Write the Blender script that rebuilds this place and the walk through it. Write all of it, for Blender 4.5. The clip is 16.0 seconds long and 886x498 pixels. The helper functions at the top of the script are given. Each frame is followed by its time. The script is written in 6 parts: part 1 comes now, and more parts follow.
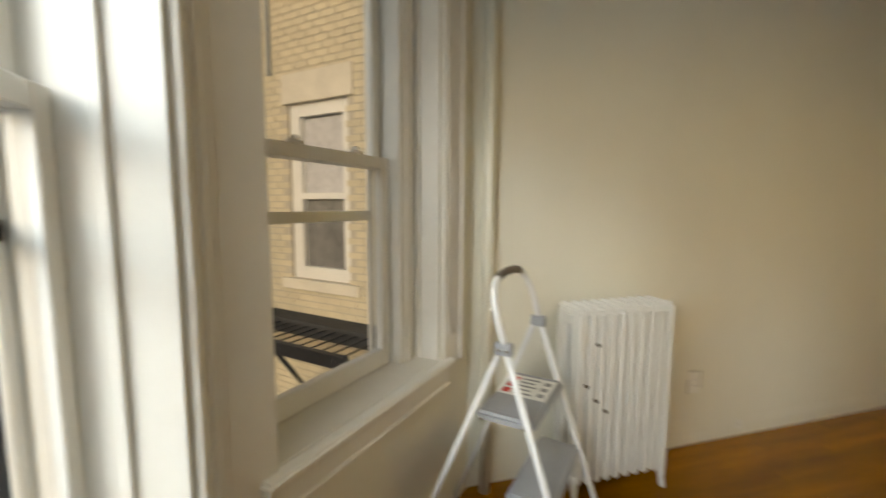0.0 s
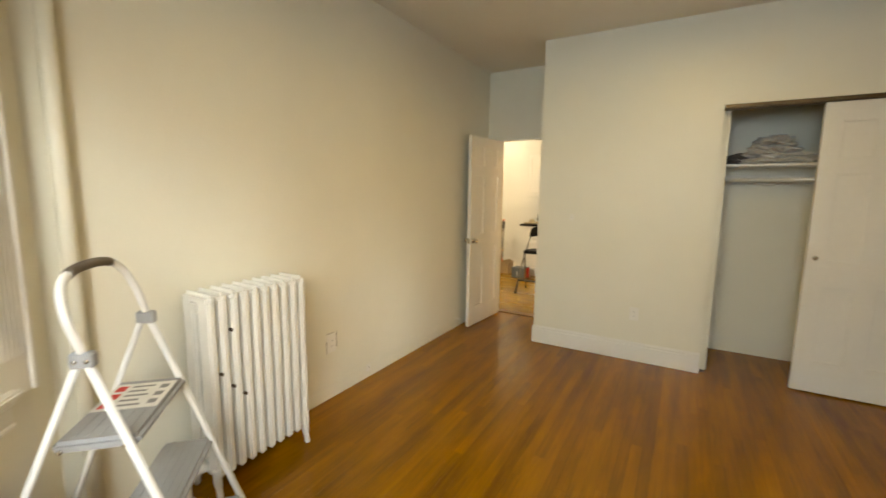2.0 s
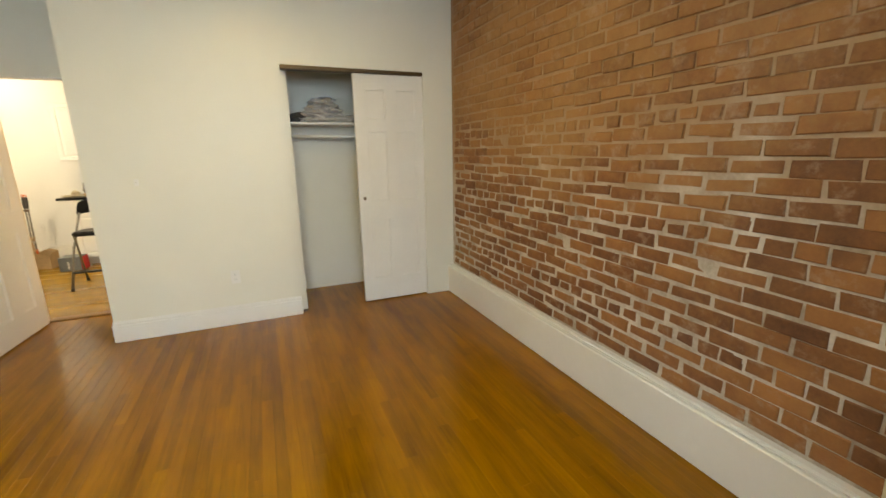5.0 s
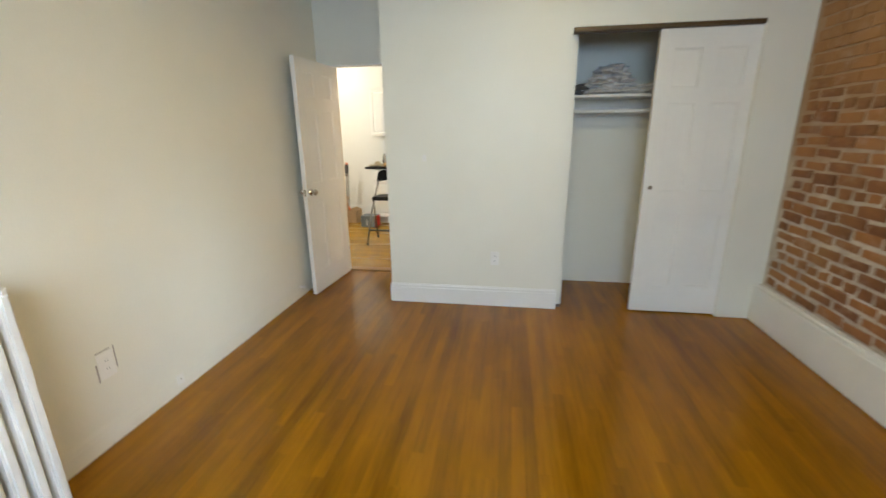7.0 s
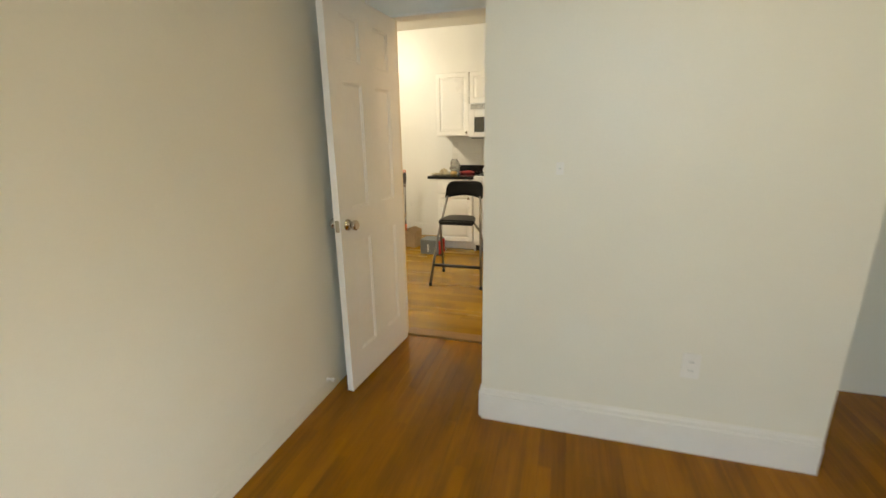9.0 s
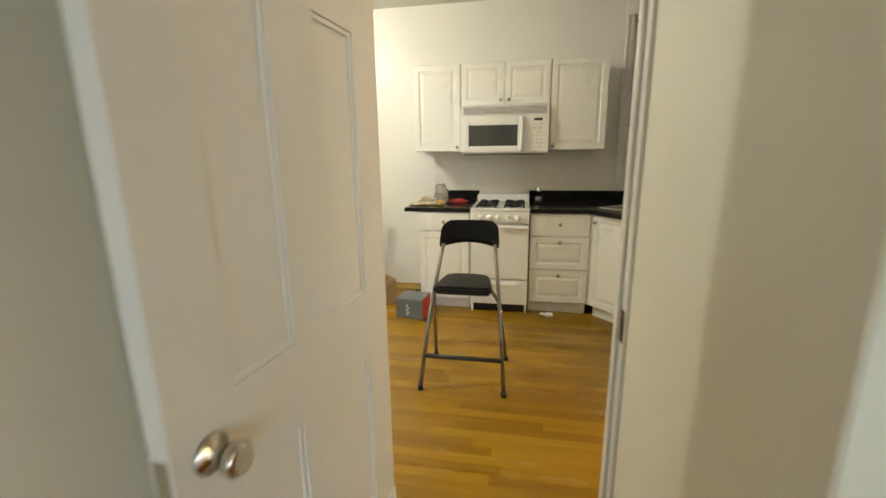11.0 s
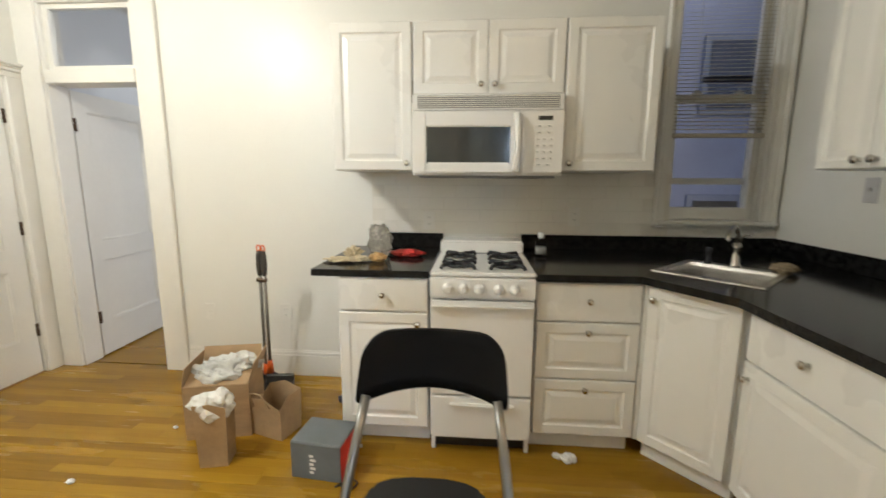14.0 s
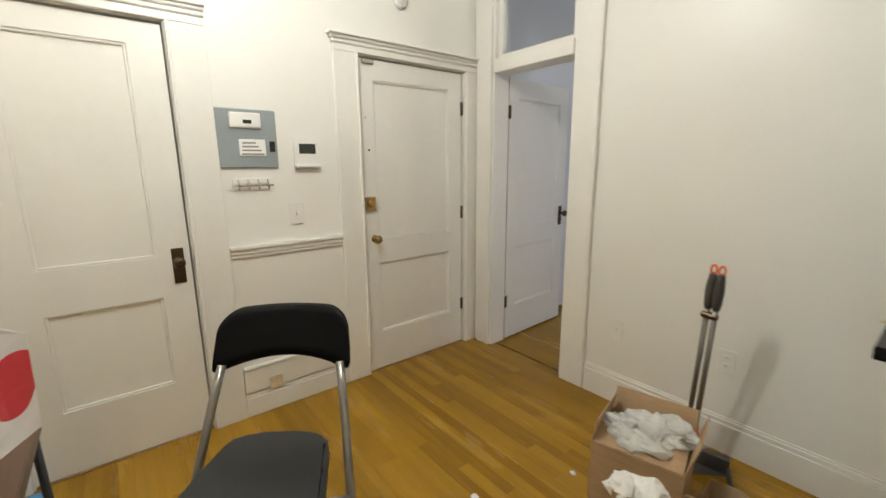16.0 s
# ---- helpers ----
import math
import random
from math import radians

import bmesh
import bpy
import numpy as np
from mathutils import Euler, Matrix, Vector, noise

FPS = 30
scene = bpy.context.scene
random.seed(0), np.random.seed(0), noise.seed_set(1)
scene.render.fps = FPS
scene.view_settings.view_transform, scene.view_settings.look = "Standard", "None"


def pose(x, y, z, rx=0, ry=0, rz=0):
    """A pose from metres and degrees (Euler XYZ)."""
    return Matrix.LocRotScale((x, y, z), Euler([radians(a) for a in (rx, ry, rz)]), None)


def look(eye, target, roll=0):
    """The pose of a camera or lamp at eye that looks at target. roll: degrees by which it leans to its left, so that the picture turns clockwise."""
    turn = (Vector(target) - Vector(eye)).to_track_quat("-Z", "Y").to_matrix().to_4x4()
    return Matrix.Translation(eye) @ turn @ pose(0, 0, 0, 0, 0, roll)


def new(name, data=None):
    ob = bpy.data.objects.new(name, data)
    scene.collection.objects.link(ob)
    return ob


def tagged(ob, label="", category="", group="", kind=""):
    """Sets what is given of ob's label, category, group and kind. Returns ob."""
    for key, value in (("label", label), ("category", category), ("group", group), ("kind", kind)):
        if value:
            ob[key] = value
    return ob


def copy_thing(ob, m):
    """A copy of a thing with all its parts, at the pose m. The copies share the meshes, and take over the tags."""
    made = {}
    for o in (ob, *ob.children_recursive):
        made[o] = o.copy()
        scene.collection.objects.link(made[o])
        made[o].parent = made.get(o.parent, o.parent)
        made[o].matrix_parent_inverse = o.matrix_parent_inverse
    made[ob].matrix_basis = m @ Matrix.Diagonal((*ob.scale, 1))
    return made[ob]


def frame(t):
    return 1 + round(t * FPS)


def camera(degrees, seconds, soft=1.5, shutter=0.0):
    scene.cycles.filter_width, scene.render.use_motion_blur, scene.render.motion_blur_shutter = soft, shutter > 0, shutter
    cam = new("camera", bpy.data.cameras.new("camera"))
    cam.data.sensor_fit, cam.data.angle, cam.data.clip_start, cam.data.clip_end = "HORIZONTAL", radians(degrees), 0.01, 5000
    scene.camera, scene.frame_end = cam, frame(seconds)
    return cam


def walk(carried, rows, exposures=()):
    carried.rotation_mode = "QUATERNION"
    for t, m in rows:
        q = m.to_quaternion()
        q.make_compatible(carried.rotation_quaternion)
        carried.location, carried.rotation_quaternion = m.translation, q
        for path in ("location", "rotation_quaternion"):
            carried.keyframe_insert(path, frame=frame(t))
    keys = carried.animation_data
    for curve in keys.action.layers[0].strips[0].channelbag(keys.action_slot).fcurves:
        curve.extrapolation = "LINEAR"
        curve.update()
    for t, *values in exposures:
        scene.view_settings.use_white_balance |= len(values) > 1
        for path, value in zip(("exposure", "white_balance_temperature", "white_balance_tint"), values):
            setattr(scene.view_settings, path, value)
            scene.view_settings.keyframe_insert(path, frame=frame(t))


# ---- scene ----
cam = camera(93.7, 16.0, shutter=0.5)
PATH = [
    (0, (1.907, 0.897, 1.464), (-0.004, 1.449, 1.253), 0.3),
    (0.5, (2.006, 0.933, 1.45), (0.352, 2.029, 1.199), 0.4),
    (1, (2.068, 0.945, 1.442), (0.703, 2.387, 1.199), 1.3),
    (1.5, (2.09, 0.959, 1.437), (0.909, 2.558, 1.21), 1.4),
    (2, (2.062, 1.023, 1.452), (1.068, 2.736, 1.18), 0.7),
    (2.5, (2.005, 1.056, 1.476), (1.315, 2.911, 1.189), 0.1),
    (3, (2.006, 1.068, 1.486), (1.656, 3.013, 1.175), -0.0),
    (3.5, (2.002, 1.069, 1.472), (2.025, 3.042, 1.142), -0.5),
    (4, (2.033, 1.059, 1.432), (2.39, 2.994, 1.077), -1.1),
    (4.2, (2.057, 1.06, 1.436), (2.523, 2.967, 1.057), -1.2),
    (6.3, (1.979, 1.198, 1.399), (2.314, 3.073, 0.788), -0.5),
    (6.5, (1.938, 1.275, 1.399), (2.106, 3.188, 0.839), 0.2),
    (7, (1.85, 1.578, 1.434), (1.542, 3.478, 0.892), -0.7),
    (7.5, (1.688, 1.898, 1.383), (1.287, 3.775, 0.823), -3.1),
    (8, (1.451, 2.246, 1.324), (0.847, 4.102, 0.888), -0.4),
    (8.5, (1.332, 2.664, 1.344), (0.757, 4.517, 0.859), -0.4),
    (9, (1.194, 3.111, 1.362), (0.647, 4.965, 0.846), -0.9),
    (9.2, (1.111, 3.255, 1.366), (0.538, 5.122, 0.932), 0.8),
    (11.3, (0.513, 4.743, 1.355), (0.156, 6.661, 0.913), -0.9),
    (11.5, (0.483, 4.888, 1.351), (0.072, 6.811, 0.988), -0.5),
    (12, (0.468, 5.184, 1.339), (0.149, 7.125, 0.978), -0.7),
    (12.5, (0.475, 5.476, 1.318), (0.385, 7.42, 0.856), -0.1),
    (13, (0.498, 5.754, 1.321), (0.284, 7.71, 0.961), -1.0),
    (13.5, (0.46, 5.955, 1.303), (0.36, 7.901, 0.854), -0.4),
    (14, (0.356, 6.102, 1.335), (0.2, 8.069, 1.011), 0.3),
    (14.5, (0.233, 6.203, 1.343), (-0.301, 8.104, 1.028), 0.7),
    (15, (0.113, 6.381, 1.352), (-0.988, 8.022, 1.05), 0.0),
    (15.5, (-0.118, 6.492, 1.342), (-1.577, 7.824, 1.028), -0.9),
    (16, (-0.346, 6.611, 1.351), (-1.882, 7.828, 0.951), -0.5),
]
PATH.append((5.25, (2.03, 1.11, 1.42), (2.819, 2.883, 0.936), -0.8))  # the turn to the brick wall and back
PATH.sort()
EXPOSURES = [(0.0, -0.6, 8100, 9), (0.5, -0.42, 8400, 9), (1.5, -0.1, 8900, 9), (2.5, 0.03, 8500, 8), (3.5, 0.22, 8100, 7), (4.0, 0.38, 8000, 8), (6.5, 0.38, 6450, 8), (7.0, 0.26, 6150, 8), (8.0, 0.15, 6500, 7), (9.0, 0.04, 7000, 7), (11.3, 0.08, 6100, 3), (12.5, 0.08, 5700, 5), (13.0, 0.06, 5500, 5), (14.0, 0.06, 5750, 8), (14.5, 0.06, 5800, 8), (15.5, -0.44, 5850, 9), (16.0, -0.48, 5800, 9)]
walk(cam, [(t, look(eye, target, roll)) for t, eye, target, roll in PATH], EXPOSURES)


# ---- light ----
world = bpy.data.worlds.new("world")
scene.world = world
world.use_nodes = True
wn = world.node_tree
sky = wn.nodes.new("ShaderNodeTexSky")
sky.sky_type, sky.sun_disc = "NISHITA", False
sky.sun_elevation, sky.sun_rotation = radians(18.5), radians(130)
sky.air_density, sky.dust_density, sky.ozone_density = 1.0, 3.0, 1.0
wn.links.new(sky.outputs["Color"], wn.nodes["Background"].inputs["Color"])
wn.nodes["Background"].inputs["Strength"].default_value = 0.15


def lamp(name, kind, m, energy, color, **settings):
    data = bpy.data.lights.new(name, kind)
    data.energy, data.color = energy, color
    if "size" in settings:
        data.shape, data.size, data.size_y = "RECTANGLE", settings["size"], settings["size_y"]
    if "radius" in settings:
        data.shadow_soft_size = settings["radius"]
    if "angle" in settings:
        data.angle = radians(settings["angle"])
    ob = new(name, data)
    ob.matrix_basis = m
    return ob


lamp("sun", "SUN", look((5.36, -4.5, 2.35), (0, 0, 0)), 0.85, (0.62, 0.80, 1.0), angle=11)
lamp("bedroom_ceiling_light", "AREA", pose(2.05, 3.3, 2.72), 19, (1.0, 0.78, 0.30), size=0.34, size_y=0.34)
lamp("kitchen_ceiling_light", "POINT", pose(-1.55, 7.0, 2.55), 84, (1.0, 0.94, 0.80), radius=0.05)
lamp("hall_light", "POINT", pose(1.75, 6.2, 2.5), 18, (1.0, 0.68, 0.42), radius=0.08)
DAY = (0.54, 0.75, 1.0)
for place, aim, power, wide in (((2.05, -0.45, 2.25), (2.2, 3.2, 0.3), 78, 1.9), ((3.85, 0.50, 2.1), (2.3, 2.1, 0.7), 4, 1.2)):
    lamp("window_daylight", "AREA", look(place, aim), power, DAY, size=wide, size_y=1.7)
# unseen fill lamp, added to brighten the far room and its open door
lamp("far_window_daylight", "AREA", look((0.36, 9.9, 1.6), (-2, 9.9, 1.4)), 21, (1.0, 0.98, 0.96), size=1.15, size_y=1.55)


# ---- materials ----
def nodes_of(name):
    m = bpy.data.materials.new(name)
    m.use_nodes = True
    nt = m.node_tree
    return m, nt, nt.nodes["Principled BSDF"]


def add(nt, kind, **inputs):
    n = nt.nodes.new(kind)
    for key, value in inputs.items():
        n.inputs[key.replace("_", " ")].default_value = value
    return n


def surface(name, color, rough=0.5, spread=0.12, grain=40.0, blotch=3.0, bump=0.15, metal=0.0, coat=0.0, stretch=(1, 1, 1), island=0.0, piece=0.0, second=None, distance=0.002, spec=0.5):
    """A painted, metal, plastic or paper surface: a base colour varied at two scales, with fine relief."""
    m, nt, p = nodes_of(name)
    link = nt.links.new
    tc = nt.nodes.new("ShaderNodeTexCoord")
    mp = nt.nodes.new("ShaderNodeMapping")
    mp.inputs["Scale"].default_value = stretch
    link(tc.outputs["Object"], mp.inputs["Vector"])
    fine = add(nt, "ShaderNodeTexNoise", Scale=grain, Detail=5.0, Roughness=0.6)
    big = add(nt, "ShaderNodeTexNoise", Scale=blotch, Detail=4.0, Roughness=0.55)
    link(mp.outputs["Vector"], fine.inputs["Vector"])
    link(mp.outputs["Vector"], big.inputs["Vector"])
    total = nt.nodes.new("ShaderNodeMath")
    total.operation = "MULTIPLY_ADD"
    total.inputs[1].default_value = 0.35
    link(fine.outputs["Fac"], total.inputs[0])
    link(big.outputs["Fac"], total.inputs[2])
    ramp = nt.nodes.new("ShaderNodeMapRange")
    ramp.inputs["From Min"].default_value, ramp.inputs["From Max"].default_value = 0.45, 0.9
    link(total.outputs[0], ramp.inputs["Value"])
    fac = ramp.outputs["Result"]
    for amount, kind, out in ((piece, "ShaderNodeObjectInfo", "Random"), (island, "ShaderNodeNewGeometry", "Random Per Island")):
        if amount:
            info = nt.nodes.new(kind)
            blend = add(nt, "ShaderNodeMix", Factor=amount)
            link(fac, blend.inputs["A"])
            link(info.outputs[out], blend.inputs["B"])
            fac = blend.outputs["Result"]
    mix = nt.nodes.new("ShaderNodeMix")
    mix.data_type = "RGBA"
    low = [c * (1 - spread) for c in color]
    high = [min(1.0, c * (1 + spread)) for c in color] if second is None else second
    mix.inputs["A"].default_value, mix.inputs["B"].default_value = (*low, 1), (*high, 1)
    link(fac, mix.inputs["Factor"])
    link(mix.outputs["Result"], p.inputs["Base Color"])
    p.inputs["Metallic"].default_value = metal
    p.inputs["Specular IOR Level"].default_value = spec
    p.inputs["Coat Weight"].default_value = coat
    p.inputs["Coat Roughness"].default_value = 0.12
    rr = nt.nodes.new("ShaderNodeMapRange")
    rr.inputs["To Min"].default_value, rr.inputs["To Max"].default_value = rough * 0.85, min(1.0, rough * 1.15)
    link(big.outputs["Fac"], rr.inputs["Value"])
    link(rr.outputs["Result"], p.inputs["Roughness"])
    if bump:
        b = add(nt, "ShaderNodeBump", Strength=bump, Distance=distance)
        link(total.outputs[0], b.inputs["Height"])
        link(b.outputs["Normal"], p.inputs["Normal"])
    return m


def glass(name, color=(1, 1, 1), rough=0.02):
    m, nt, p = nodes_of(name)
    p.inputs["Base Color"].default_value = (*color, 1)
    p.inputs["Roughness"].default_value = rough
    p.inputs["Transmission Weight"].default_value = 1.0
    p.inputs["IOR"].default_value = 1.1
    return m


WALL = surface("cream_wall_paint", (0.775, 0.75, 0.65), 0.42, 0.035, 90, 1.3, 0.18)
WALL_K = surface("white_wall_paint", (0.80, 0.785, 0.735), 0.38, 0.03, 90, 1.3, 0.18)
# cream with the warm hall light tinted in, for faces turned to that lamp
HALL_LIT_CREAM = surface("hall_lit_cream_paint", (0.80, 0.74, 0.64), 0.5, 0.04, 90, 1.5, 0.18)
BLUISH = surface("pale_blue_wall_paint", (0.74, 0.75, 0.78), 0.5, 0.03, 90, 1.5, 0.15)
CEIL = surface("ceiling_paint", (0.78, 0.75, 0.68), 0.6, 0.03, 60, 1.0, 0.15)
TRIM = surface("white_gloss_trim", (0.80, 0.78, 0.73), 0.3, 0.04, 30, 2.0, 0.25)
CABINET = surface("white_cabinet_laminate", (0.86, 0.845, 0.80), 0.28, 0.02, 25, 2.0, 0.05)
APPLIANCE = surface("white_enamel", (0.88, 0.87, 0.84), 0.18, 0.02, 25, 2.0, 0.02)
RADIATOR = surface("thick_radiator_paint", (0.80, 0.79, 0.76), 0.32, 0.04, 14, 5.0, 0.12)
MORTAR = surface("brushed_mortar", (0.46, 0.37, 0.28), 0.9, 0.3, 60, 5, 0.9, second=(0.72, 0.64, 0.54), distance=0.006)
BRICK = surface("old_red_brick", (0.13, 0.046, 0.022), 0.85, 0.25, 70, 7, 0.9, piece=0.55, island=0.0, second=(0.40, 0.175, 0.055), distance=0.005)
BRICKS = surface("old_red_bricks", (0.14, 0.052, 0.022), 0.85, 0.25, 70, 7, 0.9, island=0.55, second=(0.40, 0.175, 0.055), distance=0.005)
YBRICK = surface("buff_brick", (0.62, 0.55, 0.40), 0.8, 0.15, 30, 3, 0.4, island=0.4)
YMORTAR = surface("pale_mortar", (0.50, 0.45, 0.36), 0.9, 0.1, 40, 3, 0.4)
STONE = surface("pale_limestone", (0.68, 0.63, 0.53), 0.8, 0.1, 30, 3, 0.4)
ROOF = surface("dark_roofing", (0.05, 0.05, 0.05), 0.8, 0.3, 20, 3, 0.5)
IRON = surface("black_painted_iron", (0.02, 0.02, 0.022), 0.45, 0.2, 40, 4, 0.2)
GRANITE = surface("black_granite", (0.008, 0.008, 0.009), 0.14, 0.5, 260, 30, 0.0, second=(0.022, 0.021, 0.019), spec=0.2)
STEEL = surface("brushed_steel", (0.62, 0.60, 0.56), 0.25, 0.08, 120, 4, 0.06, metal=1.0, stretch=(1, 12, 1))
CHROME = surface("satin_nickel", (0.60, 0.57, 0.52), 0.2, 0.06, 60, 5, 0.0, metal=1.0)
BRASS = surface("aged_brass", (0.42, 0.28, 0.11), 0.3, 0.3, 60, 8, 0.1, metal=1.0)
BRONZE = surface("dark_bronze", (0.10, 0.065, 0.04), 0.4, 0.3, 60, 8, 0.1, metal=0.8)
SEAT = surface("black_moulded_plastic", (0.005, 0.005, 0.005), 0.55, 0.2, 200, 6, 0.25, spec=0.08)
SEATTOP = surface("worn_black_seat_plastic", (0.010, 0.010, 0.010), 0.36, 0.2, 120, 6, 0.2, spec=0.3)
TUBE = surface("grey_lacquered_steel", (0.26, 0.25, 0.23), 0.3, 0.1, 60, 6, 0.05, metal=0.7)
LADDER = surface("white_lacquered_tube", (0.80, 0.80, 0.80), 0.25, 0.05, 40, 5, 0.05)
GRIP = surface("worn_brown_foam", (0.17, 0.145, 0.12), 0.8, 0.2, 90, 8, 0.3)
GREYPL = surface("grey_plastic", (0.33, 0.34, 0.36), 0.5, 0.1, 120, 6, 0.2)
DARKGREY = surface("dark_grip_rubber", (0.06, 0.055, 0.05), 0.6, 0.2, 90, 8, 0.2)
CARD = surface("brown_cardboard", (0.42, 0.285, 0.155), 0.8, 0.14, 35, 5, 0.25, stretch=(1, 1, 6))
KRAFT = surface("kraft_paper", (0.43, 0.30, 0.165), 0.75, 0.16, 50, 9, 0.35)
PAPER = surface("white_paper", (0.80, 0.79, 0.76), 0.7, 0.04, 50, 8, 0.2)
REDPRINT = surface("red_print", (0.62, 0.04, 0.03), 0.6, 0.12, 50, 8, 0.1)
GREYBOX = surface("grey_printed_card", (0.14, 0.155, 0.165), 0.5, 0.12, 40, 6, 0.1)
ORANGE = surface("orange_plastic", (0.75, 0.14, 0.02), 0.45, 0.1, 60, 8, 0.1)
BLACKPL = surface("black_plastic", (0.015, 0.015, 0.016), 0.4, 0.2, 90, 8, 0.1)
DARKGLASS = surface("smoked_oven_glass", (0.045, 0.047, 0.045), 0.08, 0.1, 30, 4, 0.0, coat=0.5)
GREYMETAL = surface("grey_enamelled_panel", (0.27, 0.30, 0.31), 0.4, 0.06, 60, 4, 0.08)
LCD = surface("dark_display", (0.025, 0.03, 0.025), 0.15, 0.1, 30, 3, 0.0)
TEXTGREY = surface("grey_print", (0.25, 0.25, 0.25), 0.6, 0.05, 30, 3, 0.0)
LINEN = surface("folded_linen", (0.55, 0.54, 0.54), 0.9, 0.14, 60, 10, 0.6)
BLANKET = surface("dark_blanket", (0.10, 0.10, 0.11), 0.95, 0.25, 60, 10, 0.6)
BLIND = surface("ivory_blind_slat", (0.52, 0.46, 0.34), 0.5, 0.06, 40, 5, 0.05)
FOIL = surface("wrapper_paper", (0.62, 0.52, 0.34), 0.6, 0.25, 30, 9, 0.5)
TRACK = surface("bronze_track", (0.13, 0.085, 0.04), 0.4, 0.2, 60, 4, 0.1, metal=0.6)
DARKWOOD = surface("dark_table_top", (0.10, 0.055, 0.03), 0.4, 0.2, 30, 6, 0.2, stretch=(1, 12, 1))
THRESH = surface("worn_oak_threshold", (0.24, 0.125, 0.03), 0.45, 0.25, 40, 6, 0.3, stretch=(1, 8, 1))
BLUEPL = surface("blue_paper", (0.10, 0.35, 0.70), 0.5, 0.1, 40, 8, 0.1)
TILE = surface("white_ceramic_tile", (0.84, 0.81, 0.74), 0.15, 0.03, 20, 3, 0.03, piece=0.12)
GROUT = surface("pale_grout", (0.74, 0.71, 0.64), 0.8, 0.05, 60, 5, 0.3)
CLEARBAG = glass("clear_film", (0.96, 0.96, 0.95), 0.12)
PANE = glass("window_glass", (1, 1, 1), 0.0)
FROST = glass("hazy_transom_glass", (0.93, 0.94, 0.94), 0.25)


def floorwood(name, dark, light, rough, streak=(6, 0.8, 1), low=0.16, high=0.84, worn=0.4, even=0.55):
    """Strip-oak boards, each with its own tone, long grain and worn varnish."""
    m, nt, p = nodes_of(name)
    link = nt.links.new
    tc, info = nt.nodes.new("ShaderNodeTexCoord"), nt.nodes.new("ShaderNodeObjectInfo")
    shift = nt.nodes.new("ShaderNodeVectorMath")
    shift.operation = "MULTIPLY_ADD"
    shift.inputs[1].default_value = (40, 17, 9)
    link(info.outputs["Random"], shift.inputs[0])
    link(tc.outputs["Object"], shift.inputs[2])
    mp = nt.nodes.new("ShaderNodeMapping")
    mp.inputs["Scale"].default_value = (1.2, 26, 26)
    link(shift.outputs[0], mp.inputs["Vector"])
    grain = add(nt, "ShaderNodeTexNoise", Scale=2.2, Detail=7.0, Roughness=0.65, Distortion=0.6)
    link(mp.outputs["Vector"], grain.inputs["Vector"])
    wear = add(nt, "ShaderNodeTexNoise", Scale=1.4, Detail=5.0, Roughness=0.6)
    geo = nt.nodes.new("ShaderNodeNewGeometry")
    along = nt.nodes.new("ShaderNodeMapping")
    along.inputs["Scale"].default_value = streak
    link(geo.outputs["Position"], along.inputs["Vector"])
    link(along.outputs["Vector"], wear.inputs["Vector"])
    m1 = add(nt, "ShaderNodeMix", Factor=even)
    link(info.outputs["Random"], m1.inputs["A"])
    link(grain.outputs["Fac"], m1.inputs["B"])
    m2 = add(nt, "ShaderNodeMix", Factor=worn)
    link(m1.outputs["Result"], m2.inputs["A"])
    link(wear.outputs["Fac"], m2.inputs["B"])
    mix = nt.nodes.new("ShaderNodeMix")
    mix.data_type = "RGBA"
    mix.inputs["A"].default_value, mix.inputs["B"].default_value = (*dark, 1), (*light, 1)
    rng = nt.nodes.new("ShaderNodeMapRange")
    rng.inputs["From Min"].default_value, rng.inputs["From Max"].default_value = low, high
    p.inputs["Specular IOR Level"].default_value = 0.24
    link(m2.outputs["Result"], rng.inputs["Value"])
    link(rng.outputs["Result"], mix.inputs["Factor"])
    link(mix.outputs["Result"], p.inputs["Base Color"])
    rr = nt.nodes.new("ShaderNodeMapRange")
    rr.inputs["From Min"].default_value, rr.inputs["From Max"].default_value = 0.3, 0.7
    rr.inputs["To Min"].default_value, rr.inputs["To Max"].default_value = rough * 0.55, rough * 1.7
    link(wear.outputs["Fac"], rr.inputs["Value"])
    link(rr.outputs["Result"], p.inputs["Roughness"])
    b = add(nt, "ShaderNodeBump", Strength=0.12, Distance=0.001)
    link(grain.outputs["Fac"], b.inputs["Height"])
    link(b.outputs["Normal"], p.inputs["Normal"])
    return m


